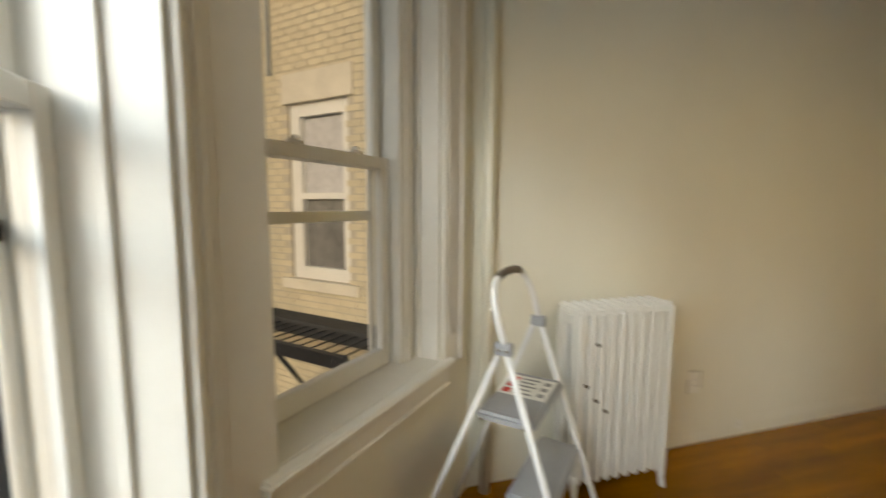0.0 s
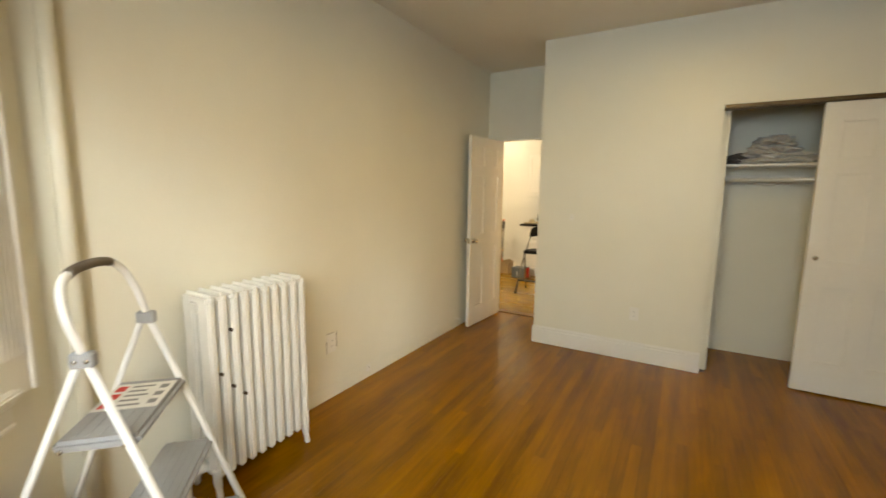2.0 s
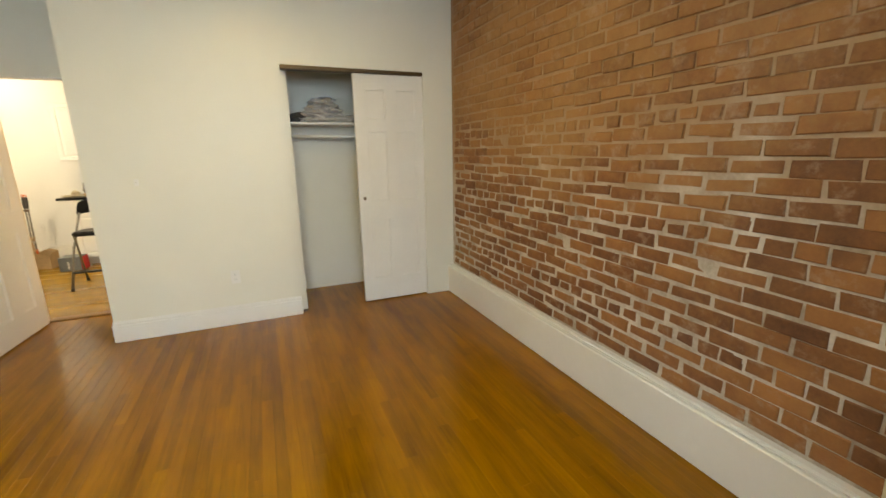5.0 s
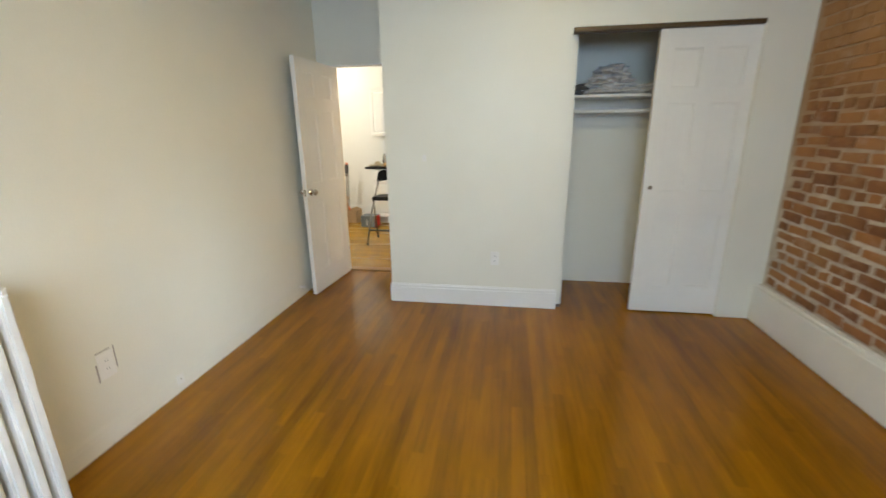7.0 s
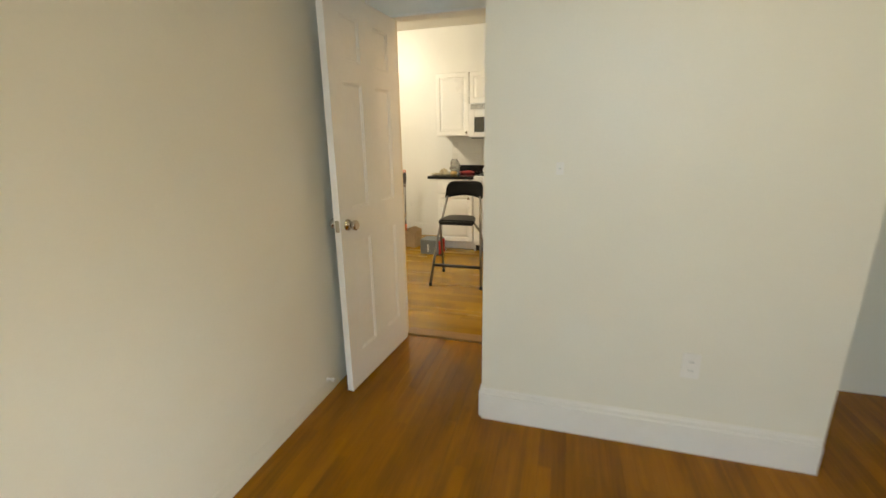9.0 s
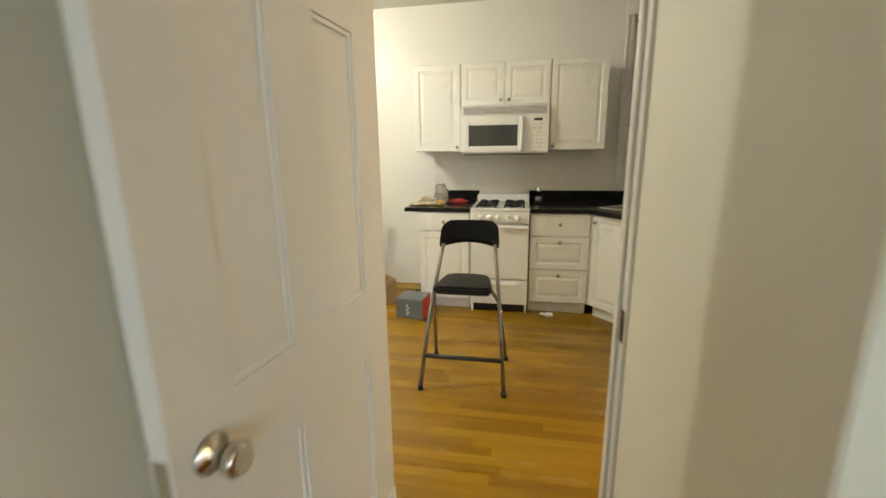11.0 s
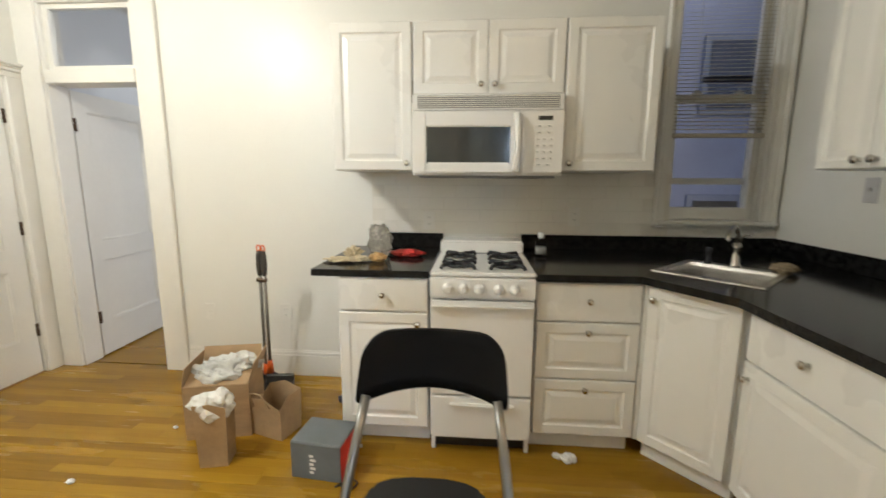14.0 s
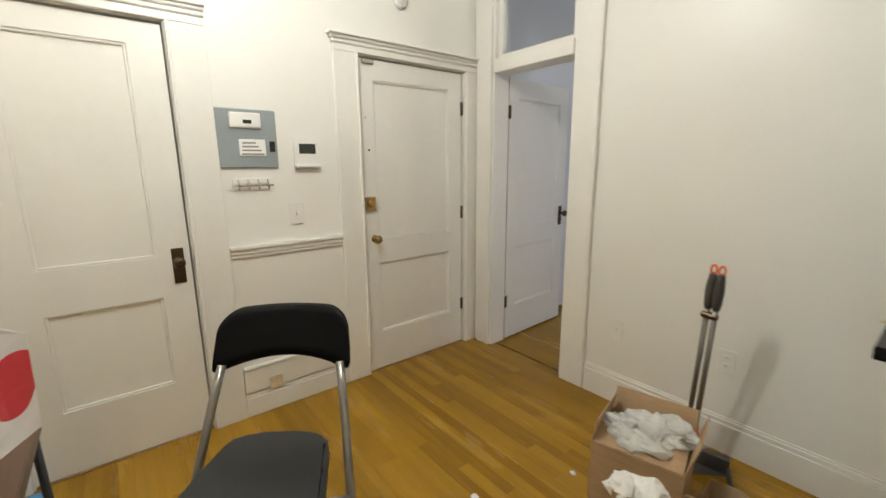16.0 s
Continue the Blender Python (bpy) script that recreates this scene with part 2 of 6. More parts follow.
def wash_and_lamp_glow(m):
    """Old ochre wash smeared over brick faces in irregular patches; its lean to the upper courses paints in warm lamp
    light.
    """
    nt = m.node_tree
    p = nt.nodes["Principled BSDF"]
    old = p.inputs["Base Color"].links[0].from_socket
    geo = nt.nodes.new("ShaderNodeNewGeometry")
    n1 = add(nt, "ShaderNodeTexNoise", Scale=1.1, Detail=3.0, Roughness=0.5)
    n2 = add(nt, "ShaderNodeTexNoise", Scale=26.0, Detail=6.0, Roughness=0.7)
    both = nt.nodes.new("ShaderNodeMath")
    both.operation = "MULTIPLY_ADD"
    both.inputs[1].default_value = 0.5
    for n in (n1, n2):
        nt.links.new(geo.outputs["Position"], n.inputs["Vector"])
    nt.links.new(n2.outputs["Fac"], both.inputs[0])
    sep = nt.nodes.new("ShaderNodeSeparateXYZ")
    nt.links.new(geo.outputs["Position"], sep.inputs[0])
    # upper courses turn golden: the lamp's warm light put into the colour
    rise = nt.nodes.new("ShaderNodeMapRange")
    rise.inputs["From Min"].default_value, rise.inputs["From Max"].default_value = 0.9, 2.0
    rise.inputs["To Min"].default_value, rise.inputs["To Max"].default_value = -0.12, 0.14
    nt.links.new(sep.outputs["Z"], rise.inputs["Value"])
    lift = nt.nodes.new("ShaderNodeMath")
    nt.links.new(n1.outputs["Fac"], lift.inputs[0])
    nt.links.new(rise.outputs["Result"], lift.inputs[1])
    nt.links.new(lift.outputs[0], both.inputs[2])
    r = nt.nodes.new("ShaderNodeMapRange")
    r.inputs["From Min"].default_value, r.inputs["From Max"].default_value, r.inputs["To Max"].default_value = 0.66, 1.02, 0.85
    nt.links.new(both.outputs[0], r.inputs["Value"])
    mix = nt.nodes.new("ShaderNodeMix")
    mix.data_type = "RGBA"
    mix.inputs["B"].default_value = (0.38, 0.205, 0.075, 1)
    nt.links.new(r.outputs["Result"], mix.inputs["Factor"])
    nt.links.new(old, mix.inputs["A"])
    n3 = add(nt, "ShaderNodeTexNoise", Scale=8.0, Detail=7.0, Roughness=0.72)
    nt.links.new(geo.outputs["Position"], n3.inputs["Vector"])
    smear = nt.nodes.new("ShaderNodeMapRange")
    smear.inputs["From Min"].default_value, smear.inputs["From Max"].default_value, smear.inputs["To Max"].default_value = 0.54, 0.74, 0.6
    nt.links.new(n3.outputs["Fac"], smear.inputs["Value"])
    lime = nt.nodes.new("ShaderNodeMix")
    lime.data_type = "RGBA"
    lime.inputs["B"].default_value = (0.50, 0.36, 0.25, 1)
    nt.links.new(smear.outputs["Result"], lime.inputs["Factor"])
    nt.links.new(mix.outputs["Result"], lime.inputs["A"])
    nt.links.new(lime.outputs["Result"], p.inputs["Base Color"])


def brown_upper_mortar(m):
    """Browner mortar towards the top, with a ragged edge."""
    nt = m.node_tree
    p = nt.nodes["Principled BSDF"]
    old = p.inputs["Base Color"].links[0].from_socket
    geo, sep = nt.nodes.new("ShaderNodeNewGeometry"), nt.nodes.new("ShaderNodeSeparateXYZ")
    rag = add(nt, "ShaderNodeTexNoise", Scale=1.6, Detail=4.0, Roughness=0.6)
    nt.links.new(geo.outputs["Position"], sep.inputs[0])
    nt.links.new(geo.outputs["Position"], rag.inputs["Vector"])
    high = nt.nodes.new("ShaderNodeMath")
    high.operation = "MULTIPLY_ADD"
    high.inputs[1].default_value = 1.6
    nt.links.new(rag.outputs["Fac"], high.inputs[0])
    nt.links.new(sep.outputs["Z"], high.inputs[2])
    r = nt.nodes.new("ShaderNodeMapRange")
    r.inputs["From Min"].default_value, r.inputs["From Max"].default_value, r.inputs["To Max"].default_value = 1.7, 2.4, 0.85
    nt.links.new(high.outputs[0], r.inputs["Value"])
    mix = nt.nodes.new("ShaderNodeMix")
    mix.data_type = "RGBA"
    mix.inputs["B"].default_value = (0.36, 0.205, 0.088, 1)
    nt.links.new(r.outputs["Result"], mix.inputs["Factor"])
    nt.links.new(old, mix.inputs["A"])
    nt.links.new(mix.outputs["Result"], p.inputs["Base Color"])


brown_upper_mortar(MORTAR)
wash_and_lamp_glow(BRICK)
wash_and_lamp_glow(BRICKS)
OAK_B = floorwood("reddish_oak_boards", (0.082, 0.028, 0.0008), (0.40, 0.165, 0.002), 0.15, (5.0, 0.7, 1), 0.22, 0.75, 0.58, 0.70)
OAK_K = floorwood("golden_oak_boards", (0.18, 0.090, 0.004), (0.42, 0.238, 0.018), 0.2, (0.6, 4.5, 1), 0.2, 0.8, 0.35)


# ---- mesh helpers ----
def bevel(bm, geom, width, segments=1):
    edges = list({e for v in geom for e in v.link_edges})
    bmesh.ops.bevel(bm, geom=edges, offset=width, segments=segments, affect="EDGES", clamp_overlap=True)


def box(bm, x0, x1, y0, y1, z0, z1, bev=0.0, segments=1, m=None):
    vs = [bm.verts.new((x, y, z)) for z in (z0, z1) for y in (y0, y1) for x in (x0, x1)]
    for q in ((0, 2, 3, 1), (4, 5, 7, 6), (0, 1, 5, 4), (2, 6, 7, 3), (0, 4, 6, 2), (1, 3, 7, 5)):
        bm.faces.new([vs[i] for i in q])
    if m is not None:
        for v in vs:
            v.co = m @ v.co
    if bev:
        bevel(bm, vs, bev, segments)
    return bm


def prism(bm, points, z0, z1, bev=0.0, m=None, segments=1):
    """A solid over a flat outline (x, y), from z0 to z1, then laid by m."""
    low, high = [bm.verts.new((x, y, z0)) for x, y in points], [bm.verts.new((x, y, z1)) for x, y in points]
    n = len(points)
    faces = [bm.faces.new(low[::-1]), bm.faces.new(high)]
    faces += [bm.faces.new((low[i], low[(i + 1) % n], high[(i + 1) % n], high[i])) for i in range(n)]
    if m is not None:
        for v in low + high:
            v.co = m @ v.co
    bmesh.ops.recalc_face_normals(bm, faces=faces)
    if bev:
        bevel(bm, low + high, bev, segments)
    return bm


def tube(bm, points, r, seg=10, closed=False, caps=True):
    """A round rod along points; r is one radius or one for each point."""
    pts = [Vector(p) for p in points]
    n, rings = len(pts), []
    side = None
    for i, p in enumerate(pts):
        a, b = pts[i - 1] if (i or closed) else p, pts[(i + 1) % n] if (i < n - 1 or closed) else p
        way = (b - a).normalized()
        if side is None:
            side = way.orthogonal().normalized()
        side = (side - way * side.dot(way)).normalized()
        up = way.cross(side)
        rad = r[i] if isinstance(r, (list, tuple)) else r
        rings.append([bm.verts.new(p + (side * math.cos(2 * math.pi * k / seg) + up * math.sin(2 * math.pi * k / seg)) * rad) for k in range(seg)])
    for i in range(n if closed else n - 1):
        a, b = rings[i], rings[(i + 1) % n]
        for k in range(seg):
            f = bm.faces.new((a[k], a[(k + 1) % seg], b[(k + 1) % seg], b[k]))
            f.smooth = True
    if caps and not closed:
        bm.faces.new(rings[0][::-1])
        bm.faces.new(rings[-1])
    return bm


def lathe(bm, profile, seg=16, m=None):
    """A turned body from (radius, height) pairs about z, laid by m."""
    rings = [[Vector((r * math.cos(2 * math.pi * k / seg), r * math.sin(2 * math.pi * k / seg), z)) for k in range(seg)] for r, z in profile]
    rings = [[bm.verts.new(m @ c if m is not None else c) for c in ring] for ring in rings]
    for a, b in zip(rings, rings[1:]):
        for k in range(seg):
            f = bm.faces.new((a[k], a[(k + 1) % seg], b[(k + 1) % seg], b[k]))
            f.smooth = True
    bm.faces.new(rings[0][::-1])
    bm.faces.new(rings[-1])
    return bm


def curve(points, steps=8):
    """Points on a smooth line through the given ones."""
    ps = [Vector(p) for p in points]
    ps = [2 * ps[0] - ps[1], *ps, 2 * ps[-1] - ps[-2]]
    out = []
    for a, b, c, d in zip(ps, ps[1:], ps[2:], ps[3:]):
        for i in range(steps):
            t = i / steps
            out.append(0.5 * (2 * b + (c - a) * t + (2 * a - 5 * b + 4 * c - d) * t * t + (3 * b - a - 3 * c + d) * t**3))
    return [*out, ps[-2]]


def crumple(bm, amount, scale, seed=0):
    for v in bm.verts:
        v.co += noise.noise_vector(v.co * scale + Vector((seed * 7.3, seed * 3.1, seed))) * amount


def blob(bm, center, size, divisions=3, amount=0.3, scale=3.0, seed=0, flat=0.0):
    """A crumpled lump, as of paper or film, that rests on its flat underside."""
    made = bmesh.ops.create_icosphere(bm, subdivisions=divisions, radius=1.0)["verts"]
    c = Vector(center)
    for v in made:
        k = 1 + amount * noise.noise(v.co * scale + Vector((seed * 5.7, seed, 0))) + 0.4 * amount * noise.noise(v.co * scale * 2.7 + Vector((seed, 9, 0)))
        q = Vector((v.co.x * size[0] * k, v.co.y * size[1] * k, v.co.z * size[2] * k))
        q.z = max(q.z, -size[2] * (1 - flat))
        v.co = c + q
    return bm


def mesh_of(name, bm, material):
    me = bpy.data.meshes.new(name)
    bmesh.ops.recalc_face_normals(bm, faces=bm.faces)
    bm.to_mesh(me)
    bm.free()
    me.materials.append(material)
    return me


def part(name, bm, material, parent=None, label=""):
    ob = new(name, mesh_of(name, bm, material))
    ob.parent = parent
    return tagged(ob, label)


def thing(name, m, label, category, group="", kind=""):
    ob = new(name)
    ob.empty_display_size = 0.1
    ob.matrix_basis = m
    return tagged(ob, label, category, group, kind)


def solid(name, bm, material, label, category, kind="", group=""):
    return tagged(part(name, bm, material), label, category, group, kind)


# ---- structure ----
H_B, H_K = 2.81, 2.73


def wall(name, p0, p1, top, thick, openings=(), material=WALL, label="", bottom=0.0):
    """A wall from p0 to p1, its room face on that line and its thickness to the right of the way; openings are (from, to, sill, head)."""
    a, b = Vector((*p0, 0)), Vector((*p1, 0))
    u = (b - a).normalized()
    m = Matrix.Translation(a) @ Matrix(((u.x, u.y, 0, 0), (u.y, -u.x, 0, 0), (0, 0, 1, 0), (0, 0, 0, 1)))
    length, bm = (b - a).length, bmesh.new()
    at = 0.0
    for s, e, low, high in sorted(openings):
        if s > at:
            box(bm, at, s, 0, thick, bottom, top)
        if low > bottom:
            box(bm, s, e, 0, thick, bottom, low)
        if high < top:
            box(bm, s, e, 0, thick, high, top)
        at = e
    if at < length:
        box(bm, at, length, 0, thick, bottom, top)
    bmesh.ops.remove_doubles(bm, verts=bm.verts, dist=0.0005)
    bm.transform(m)
    return tagged(part(name, bm, material), label or "painted plaster wall", "wall", kind="structure"), m


R2 = math.sqrt(0.5)
BAYS = [("wall_bay_left", (0.0, 1.58), (0.94, 0.64)), ("wall_bay_middle", (0.94, 0.64), (2.84, 0.64)), ("wall_bay_right", (2.84, 0.64), (3.78, 1.58))]
WIN = {"wall_bay_left": (0.28, 1.16), "wall_bay_middle": (0.09, 1.81), "wall_bay_right": (0.215, 1.06)}
bays = {}
for name, p0, p1 in BAYS:
    s, e = WIN[name]
    bays[name] = wall(name, p0, p1, H_B, 0.26, [(s, e, 0.76, 2.52)], WALL, "cream painted bay wall with a window opening")[1]
wall("wall_west", (0, 5.64), (0, 1.58), H_B, 0.14, (), WALL, "cream painted bedroom wall with lamp glare")
wall("wall_closet", (0.855, 4.9), (3.78, 4.9), H_B, -0.1, [(1.405, 2.63, 0, 2.13)], WALL, "cream painted wall with a wide closet opening")
wall("wall_closet_side", (0.855, 5.64), (0.855, 5.0), H_B, -0.095, (), WALL, "cream painted side of the closet")
wall("wall_closet_inner", (2.31, 5.0), (2.31, 5.64), H_B, -0.06, (), WALL, "painted closet side wall")
wall("wall_hall", (-2.75, 5.615), (3.9, 5.615), H_B, -0.09, [(2.89, 3.61, 0, 2.06)], WALL, "painted wall with the bedroom doorway")
wall("wall_east", (3.785, 1.3), (3.785, 5.64), H_B, 0.2, (), MORTAR, "mortar bed of the exposed brick wall")
wall("wall_kitchen_west", (-2.63, 5.705), (-2.63, 8.73), H_K, -0.14, [(0.485, 1.18, 0, 1.97), (2.095, 2.915, 0, 1.97)], WALL_K, "white painted kitchen wall with two doors")
wall("wall_kitchen_north", (-2.77, 8.73), (2.3, 8.73), H_K, -0.14, [(0.31, 0.96, 0, 2.45), (4.255, 4.83, 1.085, 2.52)], WALL_K, "white painted kitchen wall with a window")
wall("wall_kitchen_east", (2.15, 8.73), (2.15, 5.705), H_K, -0.14, (), WALL_K, "white painted kitchen wall")
wall("wall_stub", (1.172, 6.75), (2.15, 6.75), H_K, -0.1, (), HALL_LIT_CREAM, "cream end wall in warm hall light")
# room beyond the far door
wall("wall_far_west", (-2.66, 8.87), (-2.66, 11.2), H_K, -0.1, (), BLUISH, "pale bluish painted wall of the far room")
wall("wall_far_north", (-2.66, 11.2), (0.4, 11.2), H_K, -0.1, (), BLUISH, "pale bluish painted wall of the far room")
# out of view; the opening is assumed, to go with the fill lamp
wall("wall_far_east", (0.4, 11.2), (0.4, 8.87), H_K, -0.1, [(0.7, 1.9, 0.8, 2.4)], BLUISH, "unseen pale painted wall with an added opening at the fill lamp")

bm = bmesh.new()
prism(bm, [(-0.14, 1.3), (0.7, 0.3), (3.1, 0.3), (3.98, 1.3), (3.98, 5.64), (-0.14, 5.64)], H_B, H_B + 0.1)
solid("ceiling_bedroom", bm, CEIL, "cream painted plaster ceiling", "ceiling", "structure")
bm = box(bmesh.new(), -2.77, 2.3, 5.64, 8.87, H_K, H_K + 0.1)
for v in bm.verts:
    if v.co.y < 6:
        v.co.y = 5.705
solid("ceiling_kitchen", bm, CEIL, "white painted plaster ceiling", "ceiling", "structure")
solid("ceiling_far_room", box(bmesh.new(), -2.77, 0.5, 8.87, 11.3, H_K, H_K + 0.1), CEIL, "white painted ceiling", "ceiling", "structure")
solid("ceiling_hall_cover", box(bmesh.new(), -2.77, 3.9, 5.615, 5.705, H_B, H_B + 0.1), CEIL, "plaster above the doorway wall", "ceiling", "structure")

bm = bmesh.new()
prism(bm, [(-0.14, 1.3), (0.7, 0.3), (3.1, 0.3), (3.98, 1.3), (3.98, 5.72), (-0.14, 5.72)], -0.12, -0.013)
floor_b = solid("floor_bedroom", bm, DARKWOOD, "glossy reddish oak strip floor with worn varnish", "floor", "structure")
floor_k = solid("floor_kitchen", box(bmesh.new(), -2.77, 2.3, 5.72, 8.8, -0.12, -0.013), DARKWOOD, "golden oak strip floor", "floor", "structure")
solid("floor_far_room", box(bmesh.new(), -2.77, 0.5, 8.8, 11.3, -0.12, -0.004), OAK_K, "brown oak floor of the far room", "floor", "structure")


def skirting(name, p0, p1, height=0.17, thick=0.016, material=TRIM, lip=0.012, label="white painted baseboard with a moulded top"):
    a, b = Vector((*p0, 0)), Vector((*p1, 0))
    u = (b - a).normalized()
    m = Matrix.Translation(a) @ Matrix(((u.x, -u.y, 0, 0), (u.y, u.x, 0, 0), (0, 0, 1, 0), (0, 0, 0, 1)))
    n, bm = (b - a).length, bmesh.new()
    box(bm, 0, n, 0, thick, 0, height - 0.035, 0.002)
    box(bm, 0, n, 0, thick * 0.7, height - 0.035, height - 0.012, 0.003)
    box(bm, 0, n, 0, thick * 0.45, height - 0.012, height, 0.003)
    bm.transform(m)
    return solid(name, bm, material, label, "baseboard", "structure")


skirting("baseboard_1", (0.0, 4.95), (0.0, 2.6), 0.12, 0.004, WALL)
skirting("baseboard_2", (2.255, 4.9), (0.855, 4.9), 0.17)
skirting("baseboard_3", (0.855, 4.9), (0.855, 5.62), 0.17)
skirting("baseboard_4", (-0.31, 8.73), (-1.64, 8.73), 0.18)
skirting("baseboard_5", (-2.63, 7.655), (-2.63, 7.04), 0.14)
# one baseboard round the corner; the hall-lit side gets the warmer colour
skirting("baseboard_6", (2.15, 6.75), (1.155, 6.75), 0.235, 0.018, HALL_LIT_CREAM, label="baseboard tinted cream for the warm hall light")
skirting("baseboard_7", (1.172, 6.733), (1.172, 6.85), 0.235, 0.018, TRIM)


# ---- windows and doors ----
def hung_window(name, m, s, e, low, high, label, depth=0.17, casing=0.13, fluted=False, sill_out=0.055, bar=True, apron=True, barup=0.635, inset=(0.0, 0.0), meet=0.468):
    """A double-hung window in a wall's own frame (along, outwards, up)."""
    w = thing(name, Matrix(), label, "window", kind="structure")

    def put(pname, bm, material, parent=w, label=""):
        bm.transform(m)
        return part(pname, bm, material, parent, label)

    bm = bmesh.new()
    for a, b in ((s - casing, s), (e, e + casing)):
        box(bm, a, b, -0.02, 0, low - 0.02, high, 0.003)
        edge = a if a < s else b
        box(bm, edge - 0.012, edge + 0.012, -0.034, 0, low - 0.02, high + 0.0, 0.005)
        if fluted and a < s:
            for k in range(5):
                x = a + 0.03 + k * (casing - 0.06) / 4
                box(bm, x - 0.006, x + 0.006, -0.026, -0.019, low + 0.12, high - 0.1, 0.003)
    box(bm, s - casing - 0.02, e + casing + 0.02, -0.024, 0, high, high + 0.14, 0.004)
    box(bm, s - casing - 0.04, e + casing + 0.04, -0.05, 0, high + 0.14, high + 0.165, 0.006)
    put("casing", bm, TRIM)
    bm = bmesh.new()
    for a, b in ((s - 0.001, s + 0.018), (e - 0.018, e + 0.001)):
        box(bm, a, b, 0.002, depth + 0.09, low, high, 0.002)
        inner = b if a < s else a
        d = 0.014 if a < s else -0.014
        for n0 in (depth * 0.55, depth + 0.045):
            box(bm, min(inner, inner + d), max(inner, inner + d), n0, n0 + 0.016, low, high, 0.002)
    box(bm, s, e, 0.002, depth + 0.09, high - 0.02, high + 0.001, 0.002)
    for a, b in ((s + 0.018, s + inset[0]), (e - inset[1], e - 0.018)):
        if b > a:
            box(bm, a, b, depth * 0.72, depth + 0.09, low, high, 0.003)
            box(bm, a + (b - a) * 0.3, b - (b - a) * 0.3, depth * 0.72 - 0.012, depth * 0.72, low, high, 0.003)
    put("window_frame", bm, TRIM)
    bm = box(bmesh.new(), s - 0.055, e + 0.055, -sill_out, 0.0, low - 0.003, low + 0.022, 0.008, 2)
    box(bm, s + 0.001, e - 0.001, -0.001, depth + 0.09, low - 0.002, low + 0.020, 0.001)
    put("window_sill", bm, TRIM)
    if apron:
        bm = box(bmesh.new(), s - 0.04, e + 0.04, -0.022, 0, low - 0.10, low - 0.004, 0.003)
        box(bm, s - 0.045, e + 0.045, -0.036, 0, low - 0.028, low - 0.004, 0.008)
        box(bm, s - 0.04, e + 0.04, -0.03, 0, low - 0.105, low - 0.09, 0.005)
        put("apron", bm, TRIM)
    mid = low + 0.022 + (high - low) * meet
    a, b, st = s + 0.018 + inset[0], e - 0.018 - inset[1], 0.045
    for pname, n0, z0, z1, rail0, rail1 in (("lower_sash", depth, low + 0.022, mid + 0.045, 0.075, 0.045), ("upper_sash", depth + 0.04, mid, high - 0.02, 0.04, 0.05)):
        bm = bmesh.new()
        box(bm, a, a + st, n0, n0 + 0.036, z0, z1, 0.003)
        box(bm, b - st, b, n0, n0 + 0.036, z0, z1, 0.003)
        box(bm, a + st, b - st, n0, n0 + 0.036, z0, z0 + rail0, 0.003)
        box(bm, a + st, b - st, n0, n0 + 0.036, z1 - rail1, z1, 0.003)
        sash = put(pname, bm, TRIM)
        pane = put("pane", box(bmesh.new(), a + st - 0.004, b - st + 0.004, n0 + 0.015, n0 + 0.019, z0 + rail0 - 0.004, z1 - rail1 + 0.004), PANE, sash, "clear window glass")
        pane.visible_shadow = False
        if pname == "lower_sash":
            for f in (0.28, 0.72):
                x = a + (b - a) * f
                bm = box(bmesh.new(), x - 0.028, x + 0.028, n0 - 0.002, n0 + 0.03, z1, z1 + 0.012, 0.004)
                lathe(bm, [(0.012, 0), (0.013, 0.01), (0.008, 0.016)], 10, pose(x, n0 + 0.014, z1 + 0.011))
                put("sash_lock", bm, TRIM, sash)
    if bar:
        bm = box(bmesh.new(), a, b, depth + 0.078, depth + 0.092, low + barup, low + barup + 0.04, 0.003)
        for x in (a, b - 0.03):
            box(bm, x, x + 0.03, depth + 0.078, depth + 0.092, low + 0.02, high - 0.02, 0.003)
        put("storm_sash", bm, TRIM)
    return w


for i, (name, p0, p1) in enumerate(BAYS):
    hung_window(f"window_{i + 1}", bays[name], *WIN[name], 0.764, 2.52, "white double-hung bay window with a deep painted sill", fluted=(i == 0), casing=0.15 if i != 1 else 0.065, inset=((0.13, 0.07), (0.0, 0.0), (0.07, 0.13))[i])
MK = pose(-2.77, 8.73, 0)
hung_window("window_4", MK, 4.255, 4.83, 1.085, 2.52, "white kitchen window with half-raised blinds", depth=0.06, casing=0.05, bar=True, apron=False, sill_out=0.075, barup=0.235, meet=0.485)

blind = thing("window_blind", pose(1.7725, 8.765, 0), "ivory slatted blind drawn halfway down the kitchen window", "blind")
part("headrail", box(bmesh.new(), -0.26, 0.26, -0.02, 0.02, 2.455, 2.495, 0.003), BLIND, blind)
slat = mesh_of("slat", box(bmesh.new(), -0.255, 0.255, -0.0115, 0.0115, -0.0006, 0.0006), BLIND)
for k in range(38):
    ob = new("slat", slat)
    ob.parent = blind
    ob.matrix_basis = pose(0, 0, 2.44 - k * 0.0215, 21)
part("bottom_rail", box(bmesh.new(), -0.26, 0.26, -0.014, 0.014, 1.595, 1.62, 0.004), BLIND, blind)
bm = bmesh.new()
for x in (-0.15, 0.15):
    tube(bm, [(x, 0.0, 1.61), (x, 0.0, 2.46)], 0.0012, 5)
tube(bm, [(0.2, -0.018, 1.35), (0.2, -0.018, 2.46)], 0.002, 5)
part("cord", bm, BLIND, blind)


